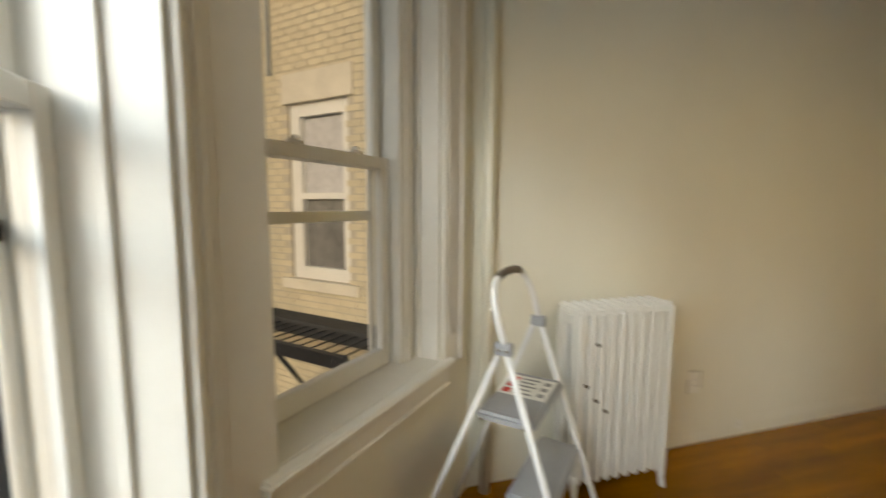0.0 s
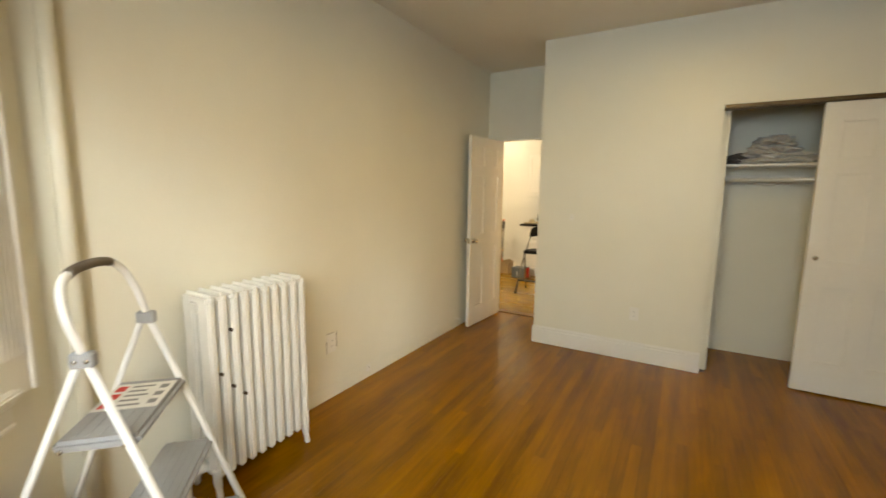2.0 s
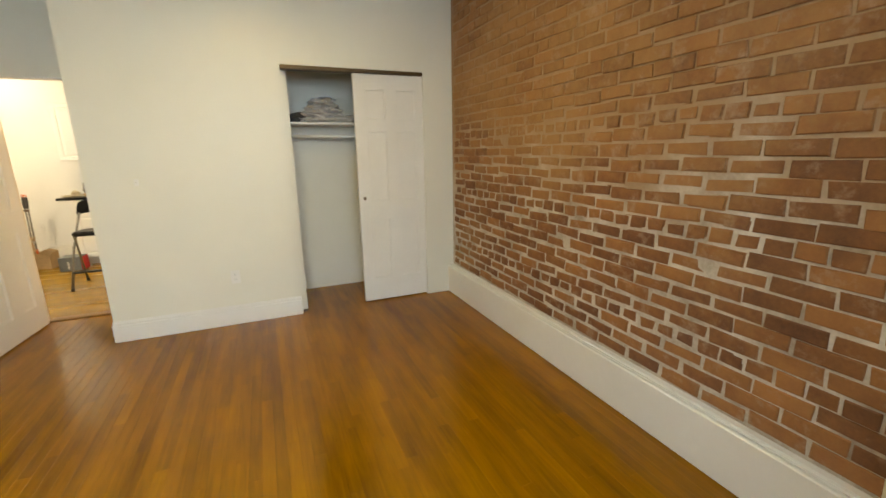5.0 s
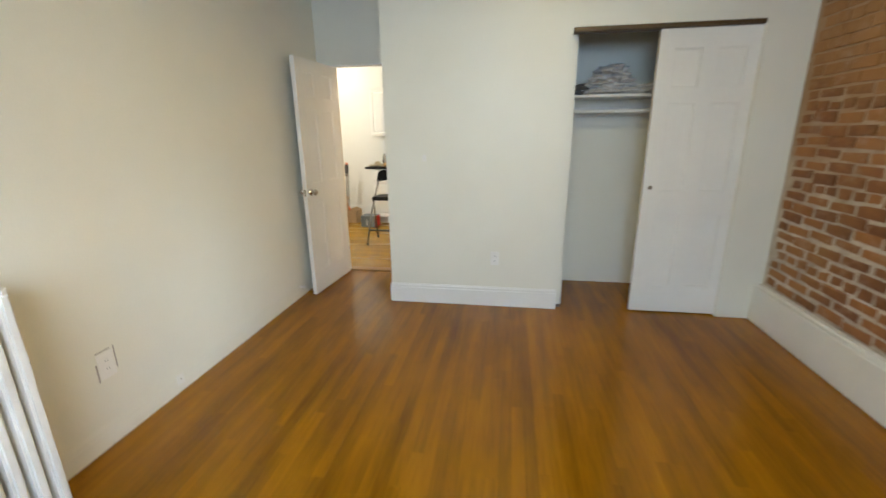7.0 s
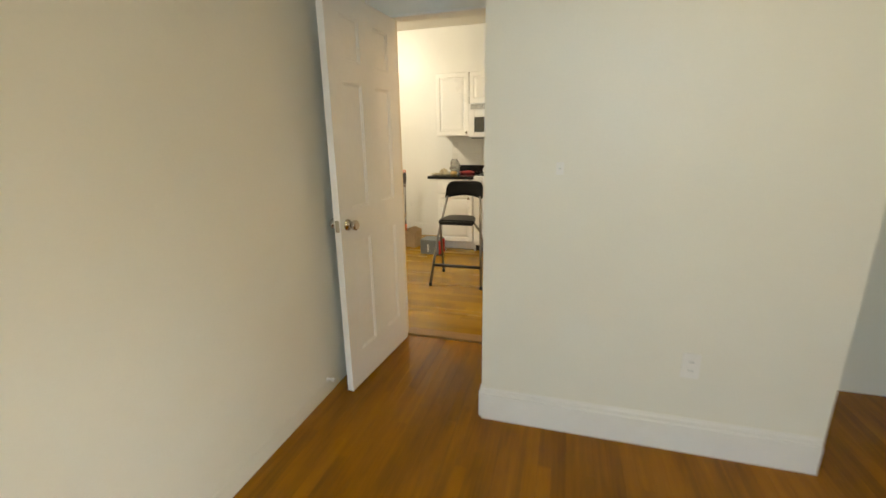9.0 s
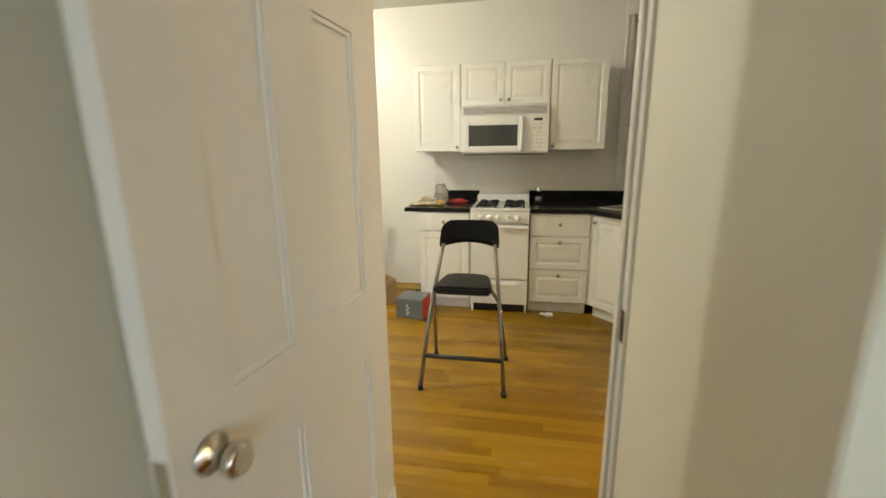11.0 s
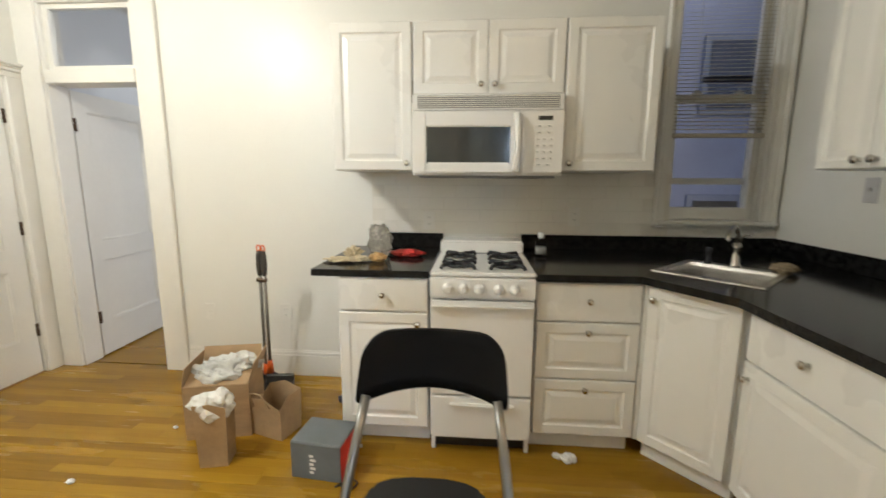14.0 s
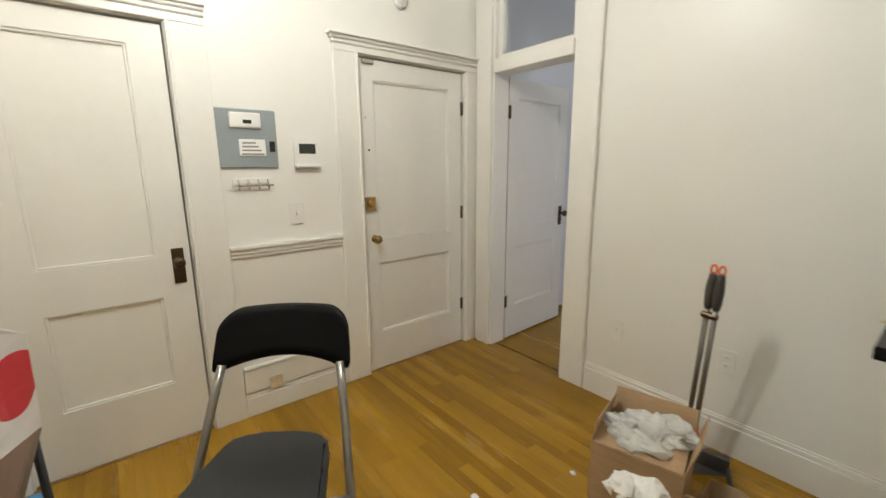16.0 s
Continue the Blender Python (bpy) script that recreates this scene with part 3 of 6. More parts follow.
def door_leaf(w, h, panels, thick=0.036, depth=0.012):
    """A leaf in (x 0..w, y 0..thick, z 0..h) whose panels sink in on both faces, each with a small moulding."""
    bm = bmesh.new()
    xs, zs = sorted({0, w, *(p[0] for p in panels), *(p[1] for p in panels)}), sorted({0, h, *(p[2] for p in panels), *(p[3] for p in panels)})
    sunk = lambda x, z: any(p[0] < x < p[1] and p[2] < z < p[3] for p in panels)  # noqa: E731
    for x0, x1 in zip(xs, xs[1:]):
        for z0, z1 in zip(zs, zs[1:]):
            if not sunk((x0 + x1) / 2, (z0 + z1) / 2):
                box(bm, x0, x1, 0, thick, z0, z1)
    bmesh.ops.remove_doubles(bm, verts=bm.verts, dist=0.0002)
    for x0, x1, z0, z1 in panels:
        box(bm, x0 - 0.001, x1 + 0.001, depth, thick - depth, z0 - 0.001, z1 + 0.001)
        for y0, y1 in ((depth * 0.35, depth), (thick - depth, thick - depth * 0.35)):
            for q in ((x0, x0 + 0.012, z0, z1), (x1 - 0.012, x1, z0, z1), (x0 + 0.012, x1 - 0.012, z0, z0 + 0.012), (x0 + 0.012, x1 - 0.012, z1 - 0.012, z1)):
                box(bm, q[0], q[1], y0, y1, q[2], q[3], 0.002)
    return bm


def knob_at(parent, x, y, z, material, plate=None, way=-1, r=0.026, name="door_knob"):
    m = pose(x, y, z, 90 if way < 0 else -90)
    bm = lathe(bmesh.new(), [(0.024, 0), (0.024, 0.004), (0.010, 0.008), (0.009, 0.03), (r * 0.8, 0.036), (r, 0.048), (r * 0.85, 0.06), (r * 0.4, 0.065)], 16, m)
    k = part(name, bm, material, parent, "round metal door knob")
    if plate:
        part("lock_plate", box(bmesh.new(), x - plate[0] / 2, x + plate[0] / 2, min(y, y + way * 0.004), max(y, y + way * 0.004), z - plate[1] * 0.62, z + plate[1] * 0.38, 0.0015), material, parent)
    return k


def hinges_at(parent, x, y, zs, material):
    for z in zs:
        bm = lathe(bmesh.new(), [(0.006, -0.045), (0.006, 0.045)], 8, pose(x, y, z))
        box(bm, x - 0.014, x + 0.014, y, y + 0.004, z - 0.045, z + 0.045, 0.001)
        part("hinge", bm, material, parent, "narrow metal hinge")


def casing_west(name, y0, y1, head, wide0, wide1, label):
    """A white door casing with a stepped head on the kitchen's west wall."""
    c = thing(name, pose(-2.63, 0, 0), label, "trim", kind="structure")
    for a, b in ((y0 - wide0, y0), (y1, y1 + wide1)):
        bm = box(bmesh.new(), 0, 0.02, a, b, 0, head, 0.003)
        box(bm, 0.0, 0.03, b - 0.014 if b == y0 else a - 0.002, b + 0.002 if b == y0 else a + 0.014, 0.2, head, 0.004)
        part("casing_board", bm, TRIM, c)
    a, b = y0 - wide0, y1 + wide1
    bm = box(bmesh.new(), 0, 0.022, a, b, head, head + 0.035, 0.003)
    box(bm, 0, 0.032, a - 0.008, b + 0.002, head + 0.035, head + 0.058, 0.006)
    box(bm, 0, 0.042, a - 0.018, b + 0.004, head + 0.058, head + 0.075, 0.006)
    box(bm, 0, 0.056, a - 0.03, b + 0.006, head + 0.075, head + 0.09, 0.004)
    part("head_moulding", bm, TRIM, c)
    bm = box(bmesh.new(), -0.13, 0.0, y0 + 0.0005, y0 + 0.006, 0, head)
    box(bm, -0.13, 0.0, y1 - 0.006, y1 - 0.0005, 0, head)
    box(bm, -0.13, 0.0, y0 + 0.006, y1 - 0.006, head - 0.006, head - 0.0005)
    part("jamb", bm, TRIM, c)
    part("threshold", box(bmesh.new(), -0.12, -0.003, y0 + 0.007, y1 - 0.007, -0.006, 0.0065, 0.002), THRESH, c, "worn wooden threshold")
    # added dark board behind the leaf: stops sky leaking, keeps the door gaps dark
    part("backing_wall", box(bmesh.new(), -0.129, -0.1215, y0 + 0.007, y1 - 0.007, 0.0, head - 0.007), DARKWOOD, c)
    return c


casing_west("trim_1", 6.19, 6.885, 1.97, 0.15, 0.155, "white painted door casing with a stepped head")
casing_west("trim_2", 7.80, 8.62, 1.97, 0.145, 0.105, "white painted door casing with a stepped head")

# entry door, beside the far corner; leaf x runs along +y of the room
entry = thing("door_1", pose(-2.645, 7.807, 0.008, 0, 0, 90), "closed white two-panel entry door with brass locks", "door", kind="structure")
part("leaf", door_leaf(0.797, 1.949, [(0.10, 0.68, 0.87, 1.835), (0.10, 0.68, 0.255, 0.725)], 0.04, 0.015), TRIM, entry)
knob_at(entry, 0.075, 0, 0.885, BRASS)
bm = box(bmesh.new(), 0.005, 0.085, -0.022, 0.0, 1.065, 1.15, 0.006)
lathe(bm, [(0.022, 0), (0.022, 0.012), (0.012, 0.016)], 14, pose(0.05, -0.022, 1.108, 90))
part("deadbolt", bm, BRASS, entry, "boxy aged brass rim lock")
part("door_stop", box(bmesh.new(), 0.03, 0.11, -0.014, 0.0, 1.92, 1.945, 0.003), CHROME, entry)
hinges_at(entry, 0.803, -0.004, (0.30, 1.00, 1.72), BRONZE)
bm = lathe(bmesh.new(), [(0.006, 0), (0.006, 0.004)], 10, pose(0.06, 0, 1.43, 90))
lathe(bm, [(0.004, 0), (0.004, 0.003)], 8, pose(0.045, 0, 1.62, 90))
part("peephole", bm, BRONZE, entry)

closetdoor = thing("door_2", pose(-2.645, 6.196, 0.008, 0, 0, 90), "closed white two-panel door with a dark bronze lock", "door", kind="structure")
part("leaf", door_leaf(0.676, 1.949, [(0.13, 0.545, 0.93, 1.855), (0.13, 0.545, 0.295, 0.735)], 0.04, 0.015), TRIM, closetdoor)
knob_at(closetdoor, 0.625, 0, 0.90, BRONZE, plate=(0.05, 0.17))
hinges_at(closetdoor, 0.003, -0.004, (0.30, 1.72), BRONZE)

# far doorway with a transom in the kitchen's north wall
frame3 = thing("trim_3", pose(0, 8.73, 0), "white painted door frame with a transom bar", "trim", kind="structure")
bm = box(bmesh.new(), -1.81, -1.645, -0.02, 0, 0, 2.45, 0.003)
box(bm, -1.667, -1.643, -0.03, 0, 0.2, 2.6, 0.004)
part("casing_board", bm, TRIM, frame3)
bm = box(bmesh.new(), -2.60, -2.46, -0.02, 0, 0, 2.45, 0.003)
part("casing_board", bm, TRIM, frame3)
bm = box(bmesh.new(), -2.60, -1.665, -0.02, 0, 2.45, 2.60, 0.003)
part("head_moulding", bm, TRIM, frame3)
bm = box(bmesh.new(), -2.4595, -2.445, 0.001, 0.14, 0, 2.4495)
box(bm, -1.825, -1.8105, 0.001, 0.14, 0, 2.4495)
box(bm, -2.445, -1.825, 0.001, 0.14, 2.435, 2.4495)
part("jamb", bm, TRIM, frame3)
bm = box(bmesh.new(), -2.445, -1.825, -0.012, 0.14, 1.945, 2.03, 0.004)
part("transom_bar", bm, TRIM, frame3)
bm = bmesh.new()
for q in ((-2.445, -2.41, 2.03, 2.435), (-1.86, -1.825, 2.03, 2.435), (-2.41, -1.86, 2.03, 2.06), (-2.41, -1.86, 2.405, 2.435)):
    box(bm, q[0], q[1], 0.03, 0.07, q[2], q[3], 0.002)
sash = part("transom_sash", bm, TRIM, frame3)
pane = part("pane", box(bmesh.new(), -2.412, -1.858, 0.047, 0.052, 2.058, 2.407), FROST, sash, "hazy transom glass")
pane.visible_shadow = False
fardoor = thing("door_3", pose(-2.448, 8.885, 0.008, 0, 0, 93), "white two-panel door standing open into the far room", "door", kind="structure")
part("leaf", door_leaf(0.74, 1.93, [(0.11, 0.63, 0.87, 1.80), (0.11, 0.63, 0.255, 0.725)]), TRIM, fardoor)
knob_at(fardoor, 0.685, 0, 0.93, BRONZE, plate=(0.045, 0.16))
hinges_at(fardoor, 0.0, -0.006, (0.30, 1.70), BRONZE)

# bedroom doorway
frame4 = thing("trim_4", Matrix(), "painted bedroom door frame with a strike plate", "trim", kind="structure")
bm = box(bmesh.new(), 0.1405, 0.155, 5.612, 5.716, 0, 2.045, 0.002)
box(bm, 0.155, 0.166, 5.655, 5.69, 0, 2.045, 0.002)
part("jamb", bm, HALL_LIT_CREAM, frame4)
bm = box(bmesh.new(), 0.845, 0.8595, 5.612, 5.716, 0, 2.045, 0.002)
box(bm, 0.834, 0.845, 5.655, 5.69, 0, 2.045, 0.002)
part("jamb", bm, TRIM, frame4)
part("head_jamb", box(bmesh.new(), 0.1405, 0.8595, 5.612, 5.716, 2.045, 2.0595, 0.002), TRIM, frame4)
bm = box(bmesh.new(), 0.8428, 0.845, 5.617, 5.645, 0.86, 0.95, 0.001)
box(bm, 0.8405, 0.843, 5.625, 5.638, 0.885, 0.925, 0.001)
part("strike_plate", bm, BRONZE, frame4, "dark metal strike plate")
for x0, x1 in ((0.02, 0.141), (0.859, 0.96)):
    part("casing_board", box(bmesh.new(), x0, x1, 5.706, 5.714, 0, 2.06, 0.003), HALL_LIT_CREAM, frame4)
part("casing_board", box(bmesh.new(), 0.02, 0.96, 5.706, 5.714, 2.06, 2.18, 0.003), HALL_LIT_CREAM, frame4)
part("threshold", box(bmesh.new(), 0.156, 0.844, 5.66, 5.76, -0.005, 0.012, 0.005), THRESH, frame4, "worn wooden threshold")
beddoor = thing("door_4", pose(0.152, 5.612, 0.012, 0, 0, 265.5), "white panelled bedroom door standing open against the wall", "door", kind="structure")
PAN6 = [(a, b, z0, z1) for a, b in ((0.115, 0.28), (0.42, 0.585)) for z0, z1 in ((0.2, 0.83), (1.0, 1.62), (1.72, 1.92))]
part("leaf", door_leaf(0.70, 2.02, PAN6, depth=0.009), TRIM, beddoor)
for way, y in ((1, 0.036), (-1, 0.0)):
    m = pose(0.64, y, 0.93, -90 if way > 0 else 90)
    part("door_knob", lathe(bmesh.new(), [(0.03, 0), (0.03, 0.006), (0.012, 0.01), (0.011, 0.03), (0.024, 0.036), (0.027, 0.05), (0.02, 0.06)], 16, m), CHROME, beddoor, "satin nickel knob")
part("latch_plate", box(bmesh.new(), 0.6995, 0.7015, 0.006, 0.03, 0.90, 0.96), CHROME, beddoor)
hinges_at(beddoor, 0.0, 0.036, (0.25, 1.78), TRIM)

# closet
slider = thing("closet_door", pose(2.845, 4.925, 0.012), "white six-panel sliding closet door, half open", "closet door")
P6 = [(0.10, 0.285, 0.22, 0.80), (0.385, 0.57, 0.22, 0.80), (0.10, 0.285, 0.97, 1.60), (0.385, 0.57, 0.97, 1.60), (0.10, 0.285, 1.70, 1.96), (0.385, 0.57, 1.70, 1.96)]
part("leaf", door_leaf(0.655, 2.085, P6, 0.036, 0.0145), TRIM, slider)
part("finger_pull", lathe(bmesh.new(), [(0.016, 0), (0.016, 0.002), (0.010, 0.003)], 14, pose(0.05, 0.0, 1.0, 90)), CHROME, slider)
bm = box(bmesh.new(), 2.262, 3.483, 4.905, 4.99, 2.098, 2.128, 0.002)
box(bm, 2.262, 3.483, 4.897, 4.905, 2.105, 2.128, 0.001)
solid("closet_track", bm, TRACK, "bronze sliding door track across the closet opening", "door track")
shelf = thing("closet_shelf", pose(0, 0, 0), "white closet shelf on cleats with a clothes rail", "shelf")
part("board", box(bmesh.new(), 2.312, 3.78, 5.27, 5.614, 1.69, 1.71, 0.002), TRIM, shelf)
part("cleat", box(bmesh.new(), 2.312, 3.78, 5.595, 5.614, 1.55, 1.63, 0.003), TRIM, shelf)
part("side_cleat", box(bmesh.new(), 2.311, 2.331, 5.27, 5.594, 1.60, 1.689, 0.003), TRIM, shelf)
part("rail", tube(bmesh.new(), [(2.331, 5.40, 1.585), (3.78, 5.40, 1.585)], 0.016, 12), TRIM, shelf)
sheets = thing("folded_sheets", Matrix(), "crumpled white sheets folded on the closet shelf", "linen")
for k in range(3):
    part("sheet", blob(bmesh.new(), (2.64 + 0.01 * k, 5.43, 1.755 + 0.066 * k), (0.22 - 0.05 * k, 0.13, 0.055), 4, 0.7, 1.8, k + 1), LINEN, sheets)
bm = bmesh.new()
blob(bm, (2.47, 5.50, 1.765), (0.13, 0.11, 0.052), 4, 0.5, 2.4, 5)
solid("dark_blanket", bm, BLANKET, "dark rumpled blanket on the closet shelf", "blanket")
bm = bmesh.new()
blob(bm, (3.1, 5.45, 1.76), (0.22, 0.13, 0.048), 4, 0.5, 2.4, 8)
solid("rumpled_towel", bm, LINEN, "grey white rumpled towel on the closet shelf", "towel")

stop = thing("door_stop", pose(0.009, 4.86, 0.10, 0, 90, 0), "small white spring door stop on the baseboard", "door stop")
part("spring", lathe(bmesh.new(), [(0.012, 0), (0.012, 0.006), (0.007, 0.008), (0.007, 0.03)], 12), TRIM, stop)
part("tip", lathe(bmesh.new(), [(0.010, 0.03), (0.012, 0.036), (0.010, 0.045)], 12), PAPER, stop)
# brick base and small bedroom fittings
bm = box(bmesh.new(), 3.715, 3.782, 1.5, 4.9, 0, 0.27, 0.006)
box(bm, 3.725, 3.782, 1.5, 4.9, 0.27, 0.295, 0.012, 2)
crumple(bm, 0.003, 9)
solid("baseboard_8", bm, TRIM, "thick white painted base under the brick wall", "baseboard", "structure")


def outlet(name, m, label, wide=0.07, high=0.115, kind="outlet", material=TRIM):
    """A wall plate whose face looks along -y of its own frame."""
    o = thing(name, m, label, "outlet" if kind != "switch" else "light switch")
    part("plate", box(bmesh.new(), -wide / 2, wide / 2, -0.006, 0, -high / 2, high / 2, 0.002), material, o)
    if kind == "outlet":
        for z in (-0.02, 0.02):
            part("socket", box(bmesh.new(), -0.016, 0.016, -0.008, -0.005, z - 0.014, z + 0.014, 0.004), material, o)
            bm = bmesh.new()
            for x in (-0.006, 0.006):
                box(bm, x - 0.0012, x + 0.0012, -0.0086, -0.0078, z - 0.004, z + 0.006)
            part("slot", bm, TEXTGREY, o)
    elif kind == "switch":
        part("toggle", box(bmesh.new(), -0.005, 0.005, -0.018, -0.005, -0.004, 0.012, 0.002), material, o)
    else:
        part("cover_screw", lathe(bmesh.new(), [(0.003, 0), (0.003, 0.002)], 8, pose(0, -0.006, 0, 90)), CHROME, o)
    return o


outlet("wall_outlet", pose(1.745, 4.9, 0.42), "white wall outlet in the closet wall")
outlet("wall_outlet", pose(0.0, 3.04, 0.40, 0, 0, 90), "white wall outlet with a cracked plaster edge", 0.08, 0.13)
crack = thing("plaster_crack", pose(0.0005, 3.04, 0.40, 0, 0, 90), "grey broken plaster edge round the outlet plate", "crack")
for q in ((-0.05, -0.043, -0.07, 0.02), (0.047, 0.053, -0.04, 0.075), (-0.04, 0.03, 0.068, 0.074)):
    part("gap", box(bmesh.new(), q[0], q[1], -0.002, 0.0, q[2], q[3]), surface("dusty_plaster", (0.40, 0.37, 0.33), 0.9, 0.2, 60, 8, 0.4), crack)
outlet("cable_plate", pose(0.012, 3.41, 0.085, 0, 0, 90), "small white cable plate on the baseboard", 0.05, 0.06, "blank")
# light switch on the closet wall, simplified to a blank plate
outlet("thermostat_plate", pose(1.17, 4.9, 1.235), "small white switch plate, left blank, above the closet wall's outlet", 0.03, 0.05, "blank")


# ---- bedroom things ----
def radiator():
    r = thing("radiator", pose(0.168, 2.035, 0), "white painted cast-iron column radiator on feet", "radiator")
    bm = bmesh.new()
    for x0, x1 in ((-0.105, -0.018), (0.018, 0.105)):
        box(bm, x0, x1, 0.007, 0.044, 0.10, 0.955, 0.009, 2)
    box(bm, -0.045, 0.045, -0.002, 0.055, 0.885, 0.955, 0.016, 2)
    box(bm, -0.105, 0.105, 0.004, 0.049, 0.93, 0.985, 0.018, 3)
    box(bm, -0.103, 0.103, 0.008, 0.045, 0.09, 0.15, 0.014, 2)
    box(bm, -0.045, 0.045, -0.002, 0.055, 0.11, 0.17, 0.014, 2)
    section = mesh_of("section", bm, RADIATOR)
    for k in range(10):
        ob = new("section", section)
        ob.parent = r
        ob.matrix_basis = pose(0, k * 0.057, 0)
    for y in (0.014, 0.54):
        for x in (-0.08, 0.08):
            s = 1 if x > 0 else -1
            part("foot", tube(bmesh.new(), curve([(x, y, 0.14), (x + 0.004 * s, y, 0.07), (x + 0.016 * s, y, 0.012), (x + 0.018 * s, y, 0.0)], 3), [0.02] * 4 + [0.015] * 3 + [0.013] * 3, 8), RADIATOR, r)
    bm = lathe(bmesh.new(), [(0.03, 0), (0.03, 0.03), (0.018, 0.04)], 14, pose(0.0, 0.0, 0.14, 90))
    tube(bm, [(0, -0.04, 0.14), (0, -0.085, 0.14)], 0.022, 10)
    tube(bm, [(0, -0.085, 0.0), (0, -0.085, 0.19)], 0.021, 10)
    lathe(bm, [(0.035, 0), (0.03, 0.012), (0.022, 0.02)], 14, pose(0, -0.085, 0.0))
    lathe(bm, [(0.012, 0), (0.012, 0.03), (0.03, 0.035), (0.03, 0.055), (0.01, 0.06)], 12, pose(0, -0.085, 0.18))
    part("valve", bm, RADIATOR, r, "white painted steam valve and pipe")
    bm = lathe(bmesh.new(), [(0.008, 0), (0.008, 0.02), (0.014, 0.025), (0.012, 0.05), (0.004, 0.055)], 10, pose(0.0, 0.562, 0.66, -90))
    part("air_vent", bm, CHROME, r)
    for y, z in ((0.114, 0.80), (0.114, 0.52), (0.171, 0.46), (0.057, 0.60)):
        part("paint_chip", box(bmesh.new(), 0.08, 0.1065, y - 0.004, y + 0.006, z - 0.008, z + 0.008, 0.003), BRONZE, r, "dark chip in the paint")
    return r


radiator()
solid("riser_pipe", tube(bmesh.new(), [(0.05, 1.66, 0.0), (0.05, 1.66, H_B)], 0.028, 16), WALL, "cream painted heating riser pipe in the corner", "pipe")


def ladder():
    """A three-step folding stepladder; its front looks along -y of its own frame."""
    s = thing("stepladder", pose(0.554, 1.627, 0, 0, 0, 135), "white tubular folding stepladder with grey steps", "stepladder")
    for x in (-0.200, 0.200):
        o = 1.15
        part("front_rail", tube(bmesh.new(), [(x, 0.026, 1.0), (x * o, -0.305, 0.02)], 0.0125, 12), LADDER, s)
        part("rear_leg", tube(bmesh.new(), [(x * 0.98, 0.04, 0.985), (x * o, 0.43, 0.02)], 0.011, 12), LADDER, s)
        bm = box(bmesh.new(), x - 0.015, x + 0.015, -0.002, 0.058, 0.965, 1.010, 0.006)
        bracket = part("bracket", bm, GREYPL, s, "grey plastic hinge bracket")
        for y in (0.014, 0.042):
            part("rivet", lathe(bmesh.new(), [(0.006, 0), (0.006, 0.003), (0.003, 0.005)], 8, pose(x + (0.015 if x > 0 else -0.015), y, 0.986, 0, 90 if x > 0 else -90)), CHROME, bracket)
        for y, way in ((-0.305, 0), (0.43, 1)):
            part("rubber_foot", tube(bmesh.new(), [(x * o, y + (0.008 if way == 0 else -0.01), 0.03), (x * o, y, 0.0)], 0.017, 10), GREYPL, s)
    arch = curve([(-0.200, 0.026, 1.0), (-0.202, 0.055, 1.10), (-0.165, 0.08, 1.18), (-0.08, 0.09, 1.215), (0.08, 0.09, 1.215), (0.165, 0.08, 1.18), (0.202, 0.055, 1.10), (0.200, 0.026, 1.0)], 6)
    part("handle", tube(bmesh.new(), arch, 0.0125, 12), LADDER, s)
    part("grip", tube(bmesh.new(), arch[16:27], 0.015, 12), GRIP, s, "worn brown-grey foam grip on the top handle")
    for z, y0, y1, half in ((0.75, -0.085, 0.130, 0.200), (0.485, -0.160, 0.010, 0.212), (0.215, -0.255, -0.085, 0.22)):
        bm = box(bmesh.new(), -half, half, y0, y1, z - 0.035, z, 0.012, 2)
        for k in range(5):
            y = y0 + (y1 - y0) * (0.2 + 0.15 * k)
            box(bm, -half + 0.03, half - 0.03, y - 0.004, y + 0.004, z - 0.002, z + 0.0015)
        step = part("step", bm, GREYPL, s, "ribbed grey plastic step")
        for x in (-half - 0.012, half + 0.012):
            for y in (y0 + 0.03, y1 - 0.03):
                part("rivet", lathe(bmesh.new(), [(0.007, 0), (0.007, 0.004), (0.003, 0.007)], 8, pose(x, y, z - 0.018, 0, 90 if x > 0 else -90)), CHROME, step)
    paper = part("sticker", box(bmesh.new(), -0.03, 0.16, -0.07, 0.118, 0.7515, 0.7525), PAPER, s, "white instruction sheet with red and grey print")
    bm = bmesh.new()
    for k in range(3):
        box(bm, -0.015 + 0.058 * k, 0.025 + 0.058 * k, 0.075, 0.105, 0.7525, 0.753)
    part("red_print", bm, REDPRINT, paper)
    bm = bmesh.new()
    for k in range(5):
        box(bm, -0.01 + 0.034 * k, 0.002 + 0.034 * k, -0.01 + 0.015 * (k % 2), 0.06, 0.7525, 0.753)
    for k in range(3):
        box(bm, -0.005 + 0.055 * k, 0.025 + 0.055 * k, -0.055, -0.03, 0.7525, 0.753)
    part("grey_print", bm, TEXTGREY, paper)
    return s


ladder()


